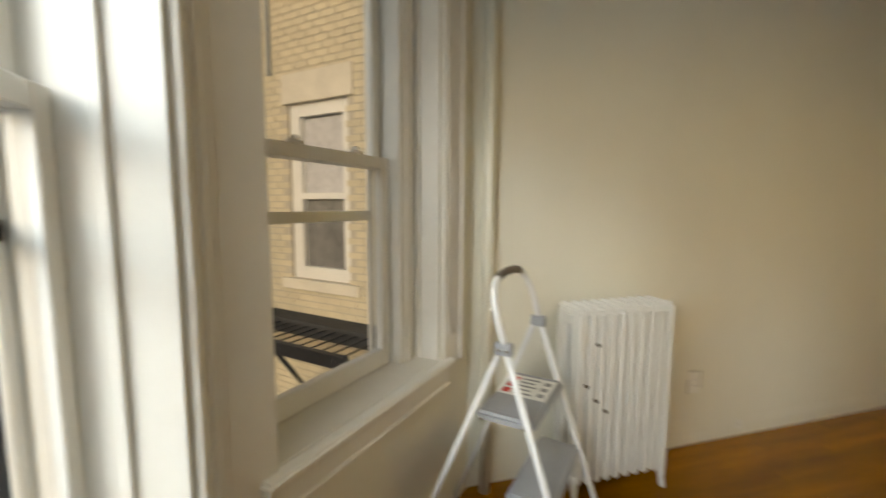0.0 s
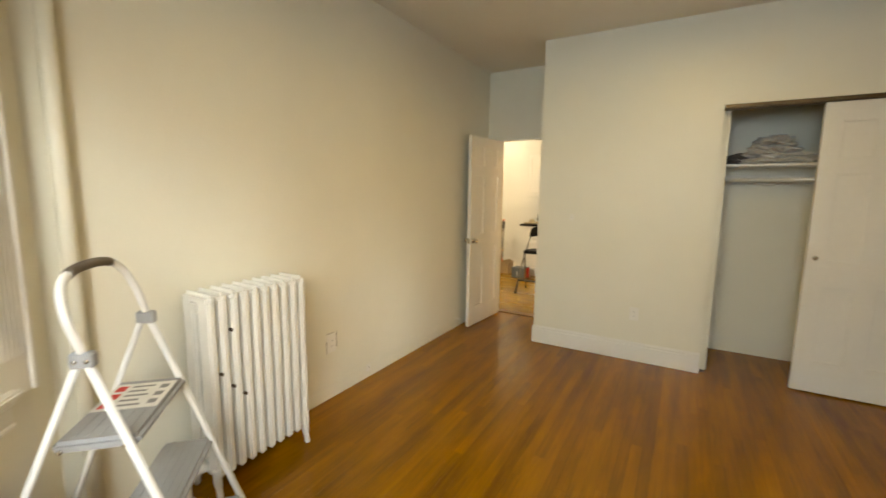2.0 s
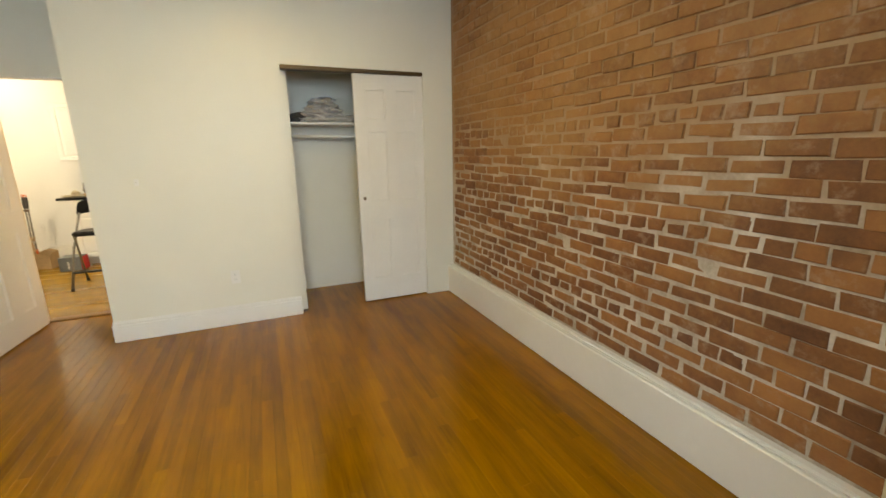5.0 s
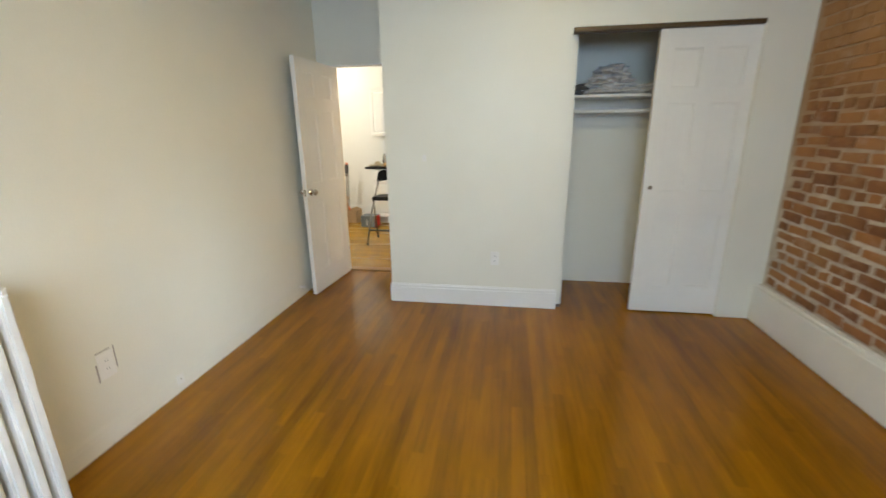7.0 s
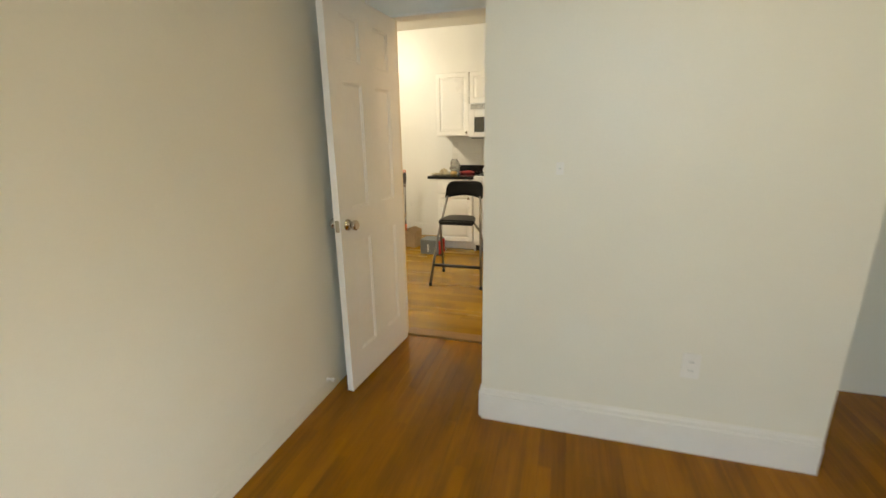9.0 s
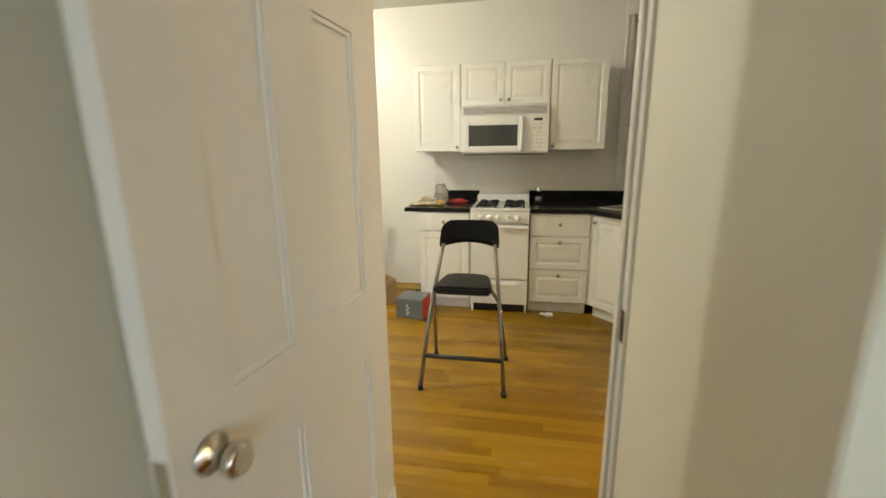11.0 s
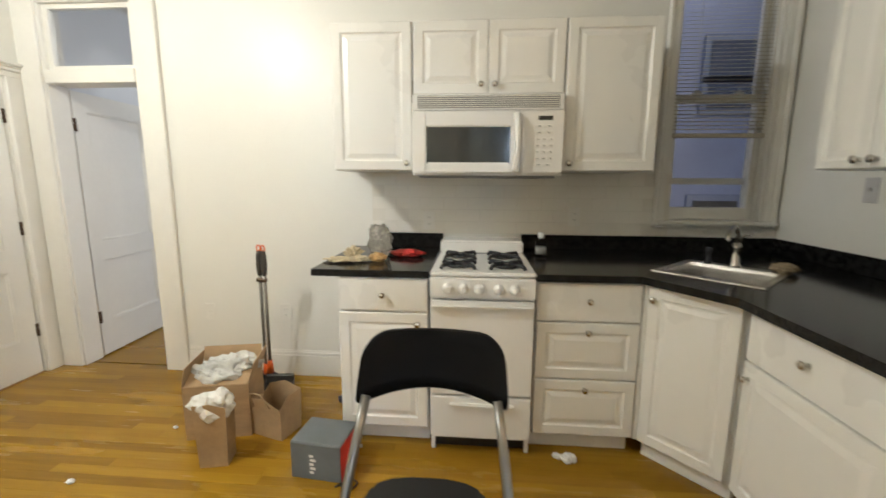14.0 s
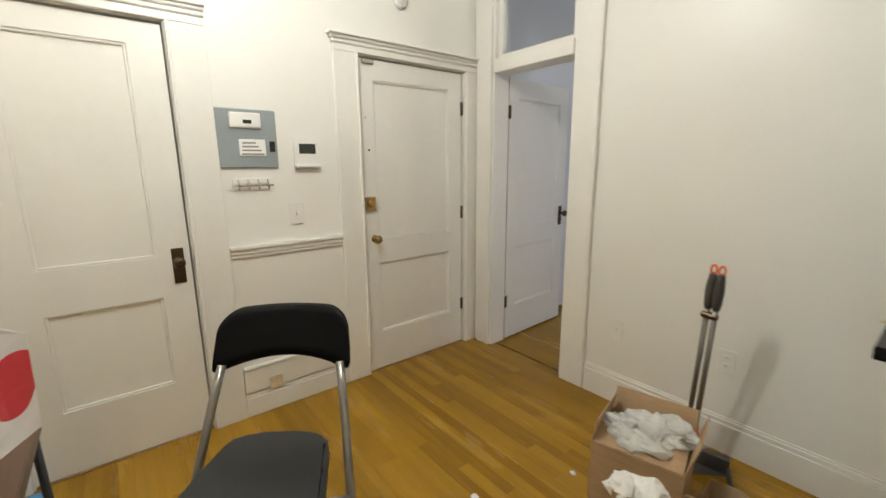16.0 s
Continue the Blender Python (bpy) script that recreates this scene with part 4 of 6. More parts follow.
# ---- kitchen units ----
def cabinet_front(w, h, raised=True, thick=0.019):
    """A cabinet door or drawer front in (x 0..w, y 0..-thick, z 0..h), with a raised field in a moulded frame."""
    bm, f = bmesh.new(), min(0.052, w * 0.16, h * 0.28)
    if not raised:
        return box(bm, 0, w, -thick, 0, 0, h, 0.005, 2)
    steps = ((0, 0), (0, -thick + 0.004), (0.004, -thick), (f - 0.004, -thick), (f + 0.002, -thick + 0.006), (f + 0.012, -thick + 0.0065), (f + 0.034, -thick + 0.001))
    rings = [[bm.verts.new((x, y, z)) for x, z in ((i, i), (w - i, i), (w - i, h - i), (i, h - i))] for i, y in steps]
    for low, top in zip(rings, rings[1:]):
        for i in range(4):
            bm.faces.new((low[i], low[(i + 1) % 4], top[(i + 1) % 4], top[i]))
    bm.faces.new(rings[0][::-1])
    bm.faces.new(rings[-1])
    return bm


def pull(parent, x, z, y=-0.019):
    part("knob", lathe(bmesh.new(), [(0.009, 0), (0.006, 0.004), (0.005, 0.012), (0.013, 0.018), (0.0155, 0.024), (0.012, 0.029), (0.004, 0.031)], 14, pose(x, y, z, 90)), CHROME, parent, "round nickel knob")


def unit(name, m, w, d, z0, z1, fronts, label, toe=0.0):
    """A cabinet whose front stands at y=0 of its frame; fronts are (kind, x0, x1, z0, z1, knob x, knob z, raised)."""
    c = thing(name, m, label, "cabinet")
    bm = box(bmesh.new(), 0, w, 0.0, d, z0 + toe, z1, 0.001)
    part("body", bm, CABINET, c)
    if toe:
        part("toe_kick", box(bmesh.new(), 0, w, 0.06, d - 0.01, z0, z0 + toe, 0.001), CABINET, c)
    for kind, x0, x1, za, zb, kx, kz, raised in fronts:
        bm = cabinet_front(x1 - x0, zb - za, raised)
        bm.transform(pose(x0, -0.001, za))
        fr = part(kind, bm, CABINET, c)
        if kx is not None:
            pull(fr, kx, kz, -0.020)
    return c


solid("cabinet_filler", box(bmesh.new(), 1.1285, 1.149, 8.006, 8.06, 0.105, 0.88, 0.001), CABINET, "white filler strip between two base cabinets", "cabinet")
YU = 8.315  # carcass front of the upper row
unit("wall_cabinet", pose(-0.40, YU, 0), 0.42, 8.728 - YU, 1.385, 2.12, [("door", 0.003, 0.417, 1.388, 2.117, 0.392, 1.425, True)], "white raised-panel wall cabinet beside the microwave")
unit("wall_cabinet", pose(0.024, YU, 0), 0.758, 8.728 - YU, 1.765, 2.12, [("door", 0.003, 0.377, 1.768, 2.117, 0.345, 1.81, True), ("door", 0.381, 0.755, 1.768, 2.117, 0.413, 1.81, True)], "white two-door wall cabinet above the microwave")
unit("wall_cabinet", pose(0.786, YU, 0), 0.455, 8.728 - YU, 1.385, 2.12, [("door", 0.003, 0.452, 1.388, 2.117, 0.03, 1.425, True)], "white raised-panel wall cabinet beside the window")
unit("wall_cabinet", pose(1.775, 7.985, 0, 0, 0, -90), 0.485, 0.373, 1.385, 2.12, [("door", 0.003, 0.2405, 1.388, 2.117, 0.208, 1.42, True), ("door", 0.2445, 0.482, 1.388, 2.117, 0.276, 1.42, True)], "white two-door wall cabinet over the side counter")
unit("base_cabinet", pose(-0.305, 8.022, 0), 0.44, 0.70, 0, 0.88, [("drawer", 0.003, 0.437, 0.715, 0.872, 0.22, 0.795, False), ("door", 0.003, 0.437, 0.112, 0.705, 0.39, 0.655, True)], "white base cabinet with one drawer and one door", 0.105)
unit("base_cabinet", pose(0.645, 8.022, 0), 0.483, 0.70, 0, 0.88, [("drawer", 0.003, 0.478, 0.69, 0.872, 0.24, 0.79, False), ("drawer", 0.003, 0.478, 0.405, 0.682, 0.24, 0.64, True), ("drawer", 0.003, 0.478, 0.112, 0.397, 0.24, 0.355, True)], "white base cabinet with three drawers", 0.105)
dm = pose(1.147, 8.010, 0, 0, 0, math.degrees(math.atan2(7.722 - 8.010, 1.407 - 1.147)))
unit("base_cabinet", dm, 0.388, 0.30, 0, 0.88, [("door", 0.012, 0.376, 0.112, 0.872, 0.04, 0.815, True)], "white corner base cabinet with a diagonal door", 0.105)
unit("base_cabinet", pose(1.412, 7.70, 0, 0, 0, -90), 0.845, 0.735, 0, 0.88, [("drawer", 0.006, 0.60, 0.67, 0.872, 0.30, 0.775, False), ("door", 0.006, 0.60, 0.112, 0.662, 0.04, 0.60, True), ("panel", 0.606, 0.842, 0.112, 0.872, None, None, False)], "white side base cabinet with a drawer over a door", 0.105)


def slab_with_hole(outer, inner, z0, z1):
    bm = bmesh.new()
    edges = []
    for loop in (outer, inner):
        vs = [bm.verts.new((x, y, z0)) for x, y in loop]
        edges += [bm.edges.new((vs[i], vs[(i + 1) % len(vs)])) for i in range(len(vs))]
    bmesh.ops.triangle_fill(bm, edges=edges, use_beauty=True)
    faces = list(bm.faces)
    made = bmesh.ops.extrude_face_region(bm, geom=faces)["geom"]
    for v in made:
        if isinstance(v, bmesh.types.BMVert):
            v.co.z = z1
    bmesh.ops.recalc_face_normals(bm, faces=bm.faces)
    return bm


SINK = pose(1.51, 8.11, 0, 0, 0, -46)


def sink_corner(x, y):
    p = SINK @ Vector((x, y, 0))
    return (p.x, p.y)


hole = [sink_corner(x, y) for x, y in ((-0.20, -0.19), (0.20, -0.19), (0.20, 0.16), (-0.20, 0.16))]
bm = slab_with_hole([(0.640, 7.985), (1.105, 7.985), (1.325, 7.655), (1.325, 6.852), (2.148, 6.852), (2.148, 8.728), (0.640, 8.728)], hole, 0.881, 0.915)
worktop = solid("worktop", bm, GRANITE, "polished black granite worktop round the corner sink", "worktop")
bm = box(bmesh.new(), 0.640, 2.148, 8.708, 8.728, 0.916, 1.005, 0.002)
box(bm, 2.128, 2.148, 6.852, 8.707, 0.916, 1.005, 0.002)
part("upstand", bm, GRANITE, worktop)
bm = box(bmesh.new(), -0.432, 0.139, 7.995, 8.728, 0.881, 0.915, 0.003)
worktop2 = solid("worktop", bm, GRANITE, "short black granite worktop with snack packets", "worktop")
part("upstand", box(bmesh.new(), -0.305, 0.150, 8.708, 8.728, 0.916, 1.005, 0.002), GRANITE, worktop2)

sink = thing("sink", SINK, "square stainless steel sink set in the corner", "sink")
bm = bmesh.new()
rim, basin = [(-0.225, -0.225), (0.225, -0.225), (0.225, 0.225), (-0.225, 0.225)], [(-0.185, -0.175), (0.185, -0.175), (0.185, 0.145), (-0.185, 0.145)]
rings = [[bm.verts.new((x, y, 0.9155)) for x, y in rim], [bm.verts.new((x, y, 0.921)) for x, y in [(a * 0.985, b * 0.985) for a, b in rim]], [bm.verts.new((x, y, 0.920)) for x, y in basin], [bm.verts.new((x * 0.985, y * 0.985, 0.912)) for x, y in basin], [bm.verts.new((x * 0.93, y * 0.93, 0.775)) for x, y in basin], [bm.verts.new((x * 0.78, y * 0.78, 0.762)) for x, y in basin]]
for a, b in zip(rings, rings[1:]):
    for i in range(4):
        bm.faces.new((a[i], a[(i + 1) % 4], b[(i + 1) % 4], b[i]))
bm.faces.new(rings[-1])
bevel(bm, [v for r in rings[2:] for v in r], 0.012, 3)
part("basin", bm, STEEL, sink)
part("drain", lathe(bmesh.new(), [(0.04, 0), (0.04, 0.003), (0.03, 0.004)], 18, pose(0, -0.01, 0.7625)), CHROME, sink)
TAP = surface("polished_chrome", (0.46, 0.44, 0.41), 0.09, 0.06, 60, 5, 0.0, metal=1.0)
tap = thing("faucet", SINK @ pose(0, 0.185, 0.921), "chrome single-lever kitchen faucet behind the sink", "faucet")
part("base", lathe(bmesh.new(), [(0.028, 0), (0.028, 0.01), (0.02, 0.02), (0.02, 0.09), (0.022, 0.10), (0.015, 0.12)], 16), TAP, tap)
part("spout", tube(bmesh.new(), curve([(0, 0, 0.09), (0, -0.01, 0.17), (0, -0.06, 0.20), (0, -0.13, 0.17), (0, -0.145, 0.14)], 5), 0.011, 12), TAP, tap)
part("lever", tube(bmesh.new(), [(0.0, 0.0, 0.12), (0.012, 0.02, 0.15), (0.05, 0.035, 0.165)], [0.012, 0.008, 0.006], 10), TAP, tap)
part("side_spray", lathe(bmesh.new(), [(0.02, 0), (0.02, 0.008), (0.012, 0.015), (0.011, 0.05), (0.016, 0.065), (0.012, 0.08)], 14, pose(-0.12, 0.0, 0)), BLACKPL, tap)
bm = bmesh.new()
blob(bm, (1.80, 8.13, 0.94), (0.06, 0.045, 0.024), 3, 0.3, 3.0, 3)
solid("sponge", bm, surface("damp_sponge", (0.24, 0.19, 0.12), 0.9, 0.3, 60, 10, 0.6), "brown sponge lying beside the sink", "sponge")


def stove():
    s = thing("gas_stove", pose(0.392, 7.985, 0), "narrow white gas stove with four black burners", "stove")
    w = 0.2455
    part("body", box(bmesh.new(), -w, w, 0.02, 0.70, 0.075, 0.895, 0.003), APPLIANCE, s)
    part("cooktop", box(bmesh.new(), -w - 0.001, w + 0.001, -0.008, 0.565, 0.896, 0.918, 0.008, 2), APPLIANCE, s)
    part("backguard", box(bmesh.new(), -w, w, 0.56, 0.735, 0.905, 0.985, 0.012, 2), APPLIANCE, s)
    panel = part("control_panel", box(bmesh.new(), -w, w, -0.012, 0.02, 0.795, 0.893, 0.006, 2), APPLIANCE, s)
    for k, x in enumerate((-0.162, -0.088, -0.015, 0.073, 0.147)):
        bm = lathe(bmesh.new(), [(0.024, 0), (0.024, 0.006), (0.019, 0.010), (0.017, 0.026), (0.012, 0.029)], 18, pose(x, -0.012, 0.842, 90))
        box(bm, x - 0.005, x + 0.005, -0.046, -0.036, 0.826, 0.858, 0.002)
        part("dial", bm, APPLIANCE, panel, "white control knob")
    door = part("oven_door", box(bmesh.new(), -w + 0.003, w - 0.003, -0.016, 0.02, 0.315, 0.783, 0.006, 2), APPLIANCE, s)
    bm = box(bmesh.new(), -w + 0.005, w - 0.005, -0.046, -0.026, 0.752, 0.776, 0.008, 2)
    for x in (-0.2, 0.2):
        box(bm, x - 0.012, x + 0.012, -0.03, -0.012, 0.755, 0.773, 0.003)
    part("handle", bm, APPLIANCE, door)
    drawer = part("broiler_drawer", box(bmesh.new(), -w + 0.003, w - 0.003, -0.014, 0.02, 0.085, 0.303, 0.006, 2), APPLIANCE, s)
    part("handle", box(bmesh.new(), -0.15, 0.16, -0.034, -0.012, 0.255, 0.275, 0.006, 2), APPLIANCE, drawer)
    part("plinth", box(bmesh.new(), -w + 0.02, w - 0.02, 0.05, 0.68, 0.002, 0.075, 0.002), BLACKPL, s)
    for x in (-w + 0.015, w - 0.015):
        part("foot", box(bmesh.new(), x - 0.01, x + 0.01, 0.02, 0.045, 0.0, 0.076, 0.002), APPLIANCE, s)
    for bx in (-0.118, 0.118):
        for by in (0.13, 0.385):
            bm = lathe(bmesh.new(), [(0.055, 0), (0.05, 0.003), (0.03, 0.001)], 18, pose(bx, by, 0.9185))
            part("burner_bowl", bm, CHROME, s)
            bm = lathe(bmesh.new(), [(0.028, 0), (0.03, 0.008), (0.022, 0.014), (0.005, 0.015)], 16, pose(bx, by, 0.922))
            part("burner", bm, BLACKPL, s)
            bm = tube(bmesh.new(), [(bx + 0.062 * math.cos(a * math.pi / 10), by + 0.062 * math.sin(a * math.pi / 10), 0.930) for a in range(20)], 0.0058, 6, closed=True)
            for a in range(4):
                c, sn = math.cos(a * math.pi / 2 + 0.785), math.sin(a * math.pi / 2 + 0.785)
                tube(bm, [(bx + 0.028 * c, by + 0.028 * sn, 0.938), (bx + 0.105 * c, by + 0.105 * sn, 0.936), (bx + 0.115 * c, by + 0.115 * sn, 0.921)], 0.0098, 6)
            part("grate", bm, IRON, s, "black iron burner grate")
    part("vent_slot", box(bmesh.new(), -0.11, 0.12, 0.50, 0.53, 0.9175, 0.9195, 0.001), TEXTGREY, s)
    return s


stove()


def microwave():
    o = thing("microwave", pose(0.026, 8.262, 1.362), "white over-the-range microwave with a dark window", "microwave")
    w, h = 0.754, 0.398
    part("body", box(bmesh.new(), 0, w, 0.0, 0.46, 0, h, 0.004), APPLIANCE, o)
    grille = part("vent_panel", box(bmesh.new(), 0.002, w - 0.002, -0.012, 0.0, h - 0.078, h - 0.002, 0.004), APPLIANCE, o)
    for k in range(6):
        z = h - 0.064 + k * 0.0098
        part("louvre", box(bmesh.new(), 0.03, w - 0.03, -0.017, -0.011, z, z + 0.0045, 0.001), TRIM, grille)
    bm = box(bmesh.new(), 0.028, w - 0.028, -0.0128, -0.0118, h - 0.068, h - 0.008)
    part("vent_gap", bm, TEXTGREY, grille)
    bm = bmesh.new()
    for q in ((0.002, 0.075, 0.012, 0.312), (0.492, 0.545, 0.012, 0.312), (0.075, 0.492, 0.012, 0.065), (0.075, 0.492, 0.238, 0.312)):
        box(bm, q[0], q[1], -0.030, 0.0, q[2], q[3], 0.006, 2)
    door = part("door", bm, APPLIANCE, o)
    part("window", box(bmesh.new(), 0.07, 0.497, -0.022, -0.004, 0.06, 0.243), DARKGLASS, door, "smoked dark glass")
    bm = tube(bmesh.new(), curve([(0.520, -0.03, 0.03), (0.525, -0.055, 0.06), (0.528, -0.06, 0.16), (0.525, -0.055, 0.26), (0.520, -0.03, 0.295)], 5), 0.016, 12)
    part("handle", bm, APPLIANCE, door)
    panel = part("control_panel", box(bmesh.new(), 0.549, w - 0.002, -0.028, 0.0, 0.012, 0.312, 0.006, 2), APPLIANCE, o)
    part("display", box(bmesh.new(), 0.625, 0.695, -0.030, -0.027, 0.268, 0.288, 0.001), LCD, panel, "small dark display")
    for r in range(7):
        for c in range(3 if 1 < r < 6 else 2):
            x = 0.615 + c * 0.032 if 1 < r < 6 else 0.612 + c * 0.048
            wd = 0.022 if 1 < r < 6 else 0.038
            part("button", box(bmesh.new(), x, x + wd, -0.0296, -0.0275, 0.232 - r * 0.031, 0.247 - r * 0.031, 0.002), TRIM if r % 2 else CABINET, panel)
            part("button_print", box(bmesh.new(), x + wd * 0.3, x + wd * 0.7, -0.0300, -0.0294, 0.2375 - r * 0.031, 0.2415 - r * 0.031), TEXTGREY, panel)
    part("base_plate", box(bmesh.new(), 0.03, w - 0.03, 0.02, 0.44, -0.012, 0.0, 0.002), TEXTGREY, o)
    return o


microwave()


# ---- kitchen things ----
def bar_chair(m, label):
    """A folding bar chair; it looks along -y of its own frame."""
    c = thing("folding_bar_chair", m, label, "chair", "folding bar chairs")
    for s in (-1, 1):
        part("front_leg", tube(bmesh.new(), [(s * 0.245, -0.205, 0.015), (s * 0.212, -0.062, 0.42), (s * 0.174, 0.095, 0.72), (s * 0.160, 0.146, 0.815)], 0.0115, 12), TUBE, c)
        part("rear_leg", tube(bmesh.new(), [(s * 0.240, 0.240, 0.015), (s * 0.196, 0.0, 0.50), (s * 0.165, -0.12, 0.60)], 0.0105, 12), TUBE, c)
        for x, y in ((0.245, -0.205), (0.240, 0.240)):
            part("foot_cap", tube(bmesh.new(), [(s * x, y, 0.0), (s * x, y * 0.985, 0.03)], 0.0155, 10), BLACKPL, c)
        part("pivot", lathe(bmesh.new(), [(0.011, 0), (0.011, 0.006), (0.005, 0.009)], 10, pose(s * 0.213, -0.045, 0.455, 0, 90 * s)), CHROME, c)
    part("footrest", tube(bmesh.new(), [(-0.231, -0.142, 0.19), (0.231, -0.142, 0.19)], 0.0135, 12), BLACKPL, c, "black footrest bar")
    bm = bmesh.new()
    outline = [(-0.140, 0.045), (-0.154, -0.05), (-0.168, -0.15), (-0.160, -0.178), (-0.135, -0.190), (0.135, -0.190), (0.160, -0.178), (0.168, -0.15), (0.154, -0.05), (0.140, 0.045), (0.126, 0.078), (0.09, 0.098), (0.04, 0.108), (-0.04, 0.108), (-0.09, 0.098), (-0.126, 0.078)]
    prism(bm, outline, 0.592, 0.640, 0.013, None, 2)
    part("seat", bm, SEATTOP, c, "black moulded plastic seat")
    bm = bmesh.new()
    n, half, za, zb = 26, 0.186, 0.790, 0.950
    rows = []
    for k in range(n + 1):
        u = -math.cos(math.pi * k / n)
        x = half * u
        over, under = max(0.0, (abs(x) - half + 0.062) / 0.062), max(0.0, (abs(x) - half + 0.018) / 0.018)
        top = zb - 0.058 * (1 - math.sqrt(max(0.0, 1 - over * over)))
        low = za + 0.028 * (1 - u * u) + 0.016 * (1 - math.sqrt(max(0.0, 1 - under * under)))
        rows.append((x, low, top, 0.045 * (1 - u * u)))
    grid = []
    for x, low, top, bow in rows:
        col = []
        for f in range(6):
            z = low + (top - low) * f / 5
            y = 0.135 + 0.42 * (z - 0.787) + bow
            col.append((x * (1 - 0.05 * max(0.0, z - 0.83) / 0.12), y, z))
        grid.append(col)
    front = [[bm.verts.new(p) for p in col] for col in grid]
    back = [[bm.verts.new((p[0], p[1] + 0.016, p[2])) for p in col] for col in grid]
    for k in range(n):
        for f in range(5):
            a = bm.faces.new((front[k][f], front[k + 1][f], front[k + 1][f + 1], front[k][f + 1]))
            b = bm.faces.new((back[k][f], back[k][f + 1], back[k + 1][f + 1], back[k + 1][f]))
            a.smooth = b.smooth = True
        bm.faces.new((front[k][0], back[k][0], back[k + 1][0], front[k + 1][0]))
        bm.faces.new((front[k][5], front[k + 1][5], back[k + 1][5], back[k][5]))
    for f in range(5):
        bm.faces.new((front[0][f], front[0][f + 1], back[0][f + 1], back[0][f]))
        bm.faces.new((front[n][f], back[n][f], back[n][f + 1], front[n][f + 1]))
    part("backrest", bm, SEAT, c, "curved black plastic backrest")
    return c


chair = bar_chair(pose(0.255, 6.885, 0), "black folding bar chair on grey steel legs facing the doorway")
tagged(copy_thing(chair, pose(-1.340, 6.835, 0, 0, 0, 55)), "black folding bar chair on grey steel legs near the panel wall")


def paper_bag(name, m, w, d, h, label, tear=0.03, seed=0, material=KRAFT, flare=0.06):
    """An open paper bag with thin walls, a ragged rim and dented sides."""
    b = thing(name, m, label, "paper bag")
    bm = bmesh.new()
    rings = []
    outline = [(-w / 2, -d / 2), (0, -d / 2), (w / 2, -d / 2), (w / 2, 0), (w / 2, d / 2), (0, d / 2), (-w / 2, d / 2), (-w / 2, 0)]
    levels = 6
    for lv in range(levels + 1):
        t = lv / levels
        ring = []
        for i, (x, y) in enumerate(outline):
            z = h * t + (tear * noise.noise(Vector((i * 1.7, seed, 3))) if lv == levels else 0)
            k = 1 + flare * t
            p = Vector((x * k, y * k, z))
            if lv:
                p += Vector((noise.noise(Vector((i, lv, seed))), noise.noise(Vector((lv, i, seed + 4))), 0)) * 0.016
            if i in (3, 7) and lv:
                p.x -= math.copysign(0.025 * t, p.x)
            ring.append(bm.verts.new(p))
        rings.append(ring)
    for a, c in zip(rings, rings[1:]):
        for i in range(8):
            bm.faces.new((a[i], a[(i + 1) % 8], c[(i + 1) % 8], c[i]))
    bm.faces.new(rings[0][::-1])
    bmesh.ops.recalc_face_normals(bm, faces=bm.faces)
    bmesh.ops.solidify(bm, geom=list(bm.faces), thickness=0.0015)
    part("bag_wall", bm, material, b)
    return b


paper_bag("paper_bag", pose(-0.862, 7.825, 0, 0, 0, 13), 0.125, 0.105, 0.315, "brown paper bag stuffed with crumpled white paper", 0.05, 1, KRAFT, 0.16)
bm = bmesh.new()
blob(bm, (0, 0, 0.275), (0.08, 0.062, 0.065), 3, 0.42, 1.3, 2)
blob(bm, (0.04, 0.0, 0.315), (0.055, 0.05, 0.045), 3, 0.5, 1.4, 5)
blob(bm, (-0.04, -0.01, 0.305), (0.055, 0.05, 0.045), 3, 0.5, 1.4, 8)
bm.transform(pose(-0.865, 7.825, 0, 0, 0, 13))
solid("crumpled_paper", bm, PAPER, "crumpled white paper in the brown bag", "paper")
bagB = paper_bag("paper_bag", pose(-0.70, 8.09, 0, 0, 0, -17), 0.20, 0.15, 0.20, "torn brown paper bag with a drooping rim", 0.09, 7)
bm = tube(bmesh.new(), curve([(-0.06, -0.09, 0.17), (-0.05, -0.115, 0.25), (0.02, -0.12, 0.26), (0.05, -0.095, 0.18)], 6), 0.004, 6)
part("handle", bm, KRAFT, bagB, "twisted paper handle")

crate = thing("cardboard_box", pose(-0.99, 8.115, 0, 0, 0, 13), "open brown cardboard box holding clear plastic wrap", "box")
bm = bmesh.new()
for q in ((-0.16, 0.16, -0.13, -0.126), (-0.16, 0.16, 0.126, 0.13), (-0.16, -0.156, -0.126, 0.126), (0.156, 0.16, -0.126, 0.126)):
    box(bm, q[0], q[1], q[2], q[3], 0.0, 0.29)
box(bm, -0.156, 0.156, -0.126, 0.126, 0.001, 0.006)
part("carton", bm, CARD, crate)
for m, w, d in ((pose(0, -0.124, 0.29, -158), 0.31, 0.10), (pose(0.16, 0, 0.29, 0, 0, 90) @ pose(0, 0, 0, -74), 0.25, 0.12), (pose(-0.16, 0, 0.29, 0, 0, -90) @ pose(0, 0, 0, -100), 0.25, 0.10), (pose(0, 0.13, 0.29, 0, 0, 180) @ pose(0, 0, 0, -72), 0.31, 0.11)):
    bm = box(bmesh.new(), -w / 2, w / 2, -d, 0, -0.002, 0.002)
    bm.transform(m)
    part("flap", bm, CARD, crate)
for k in range(2):
    bm = box(bmesh.new(), -0.165, -0.1602, -0.07 + 0.09 * k, -0.02 + 0.09 * k, 0.09, 0.16)
    part("box_print", bm, BRONZE, crate, "dark printed mark")

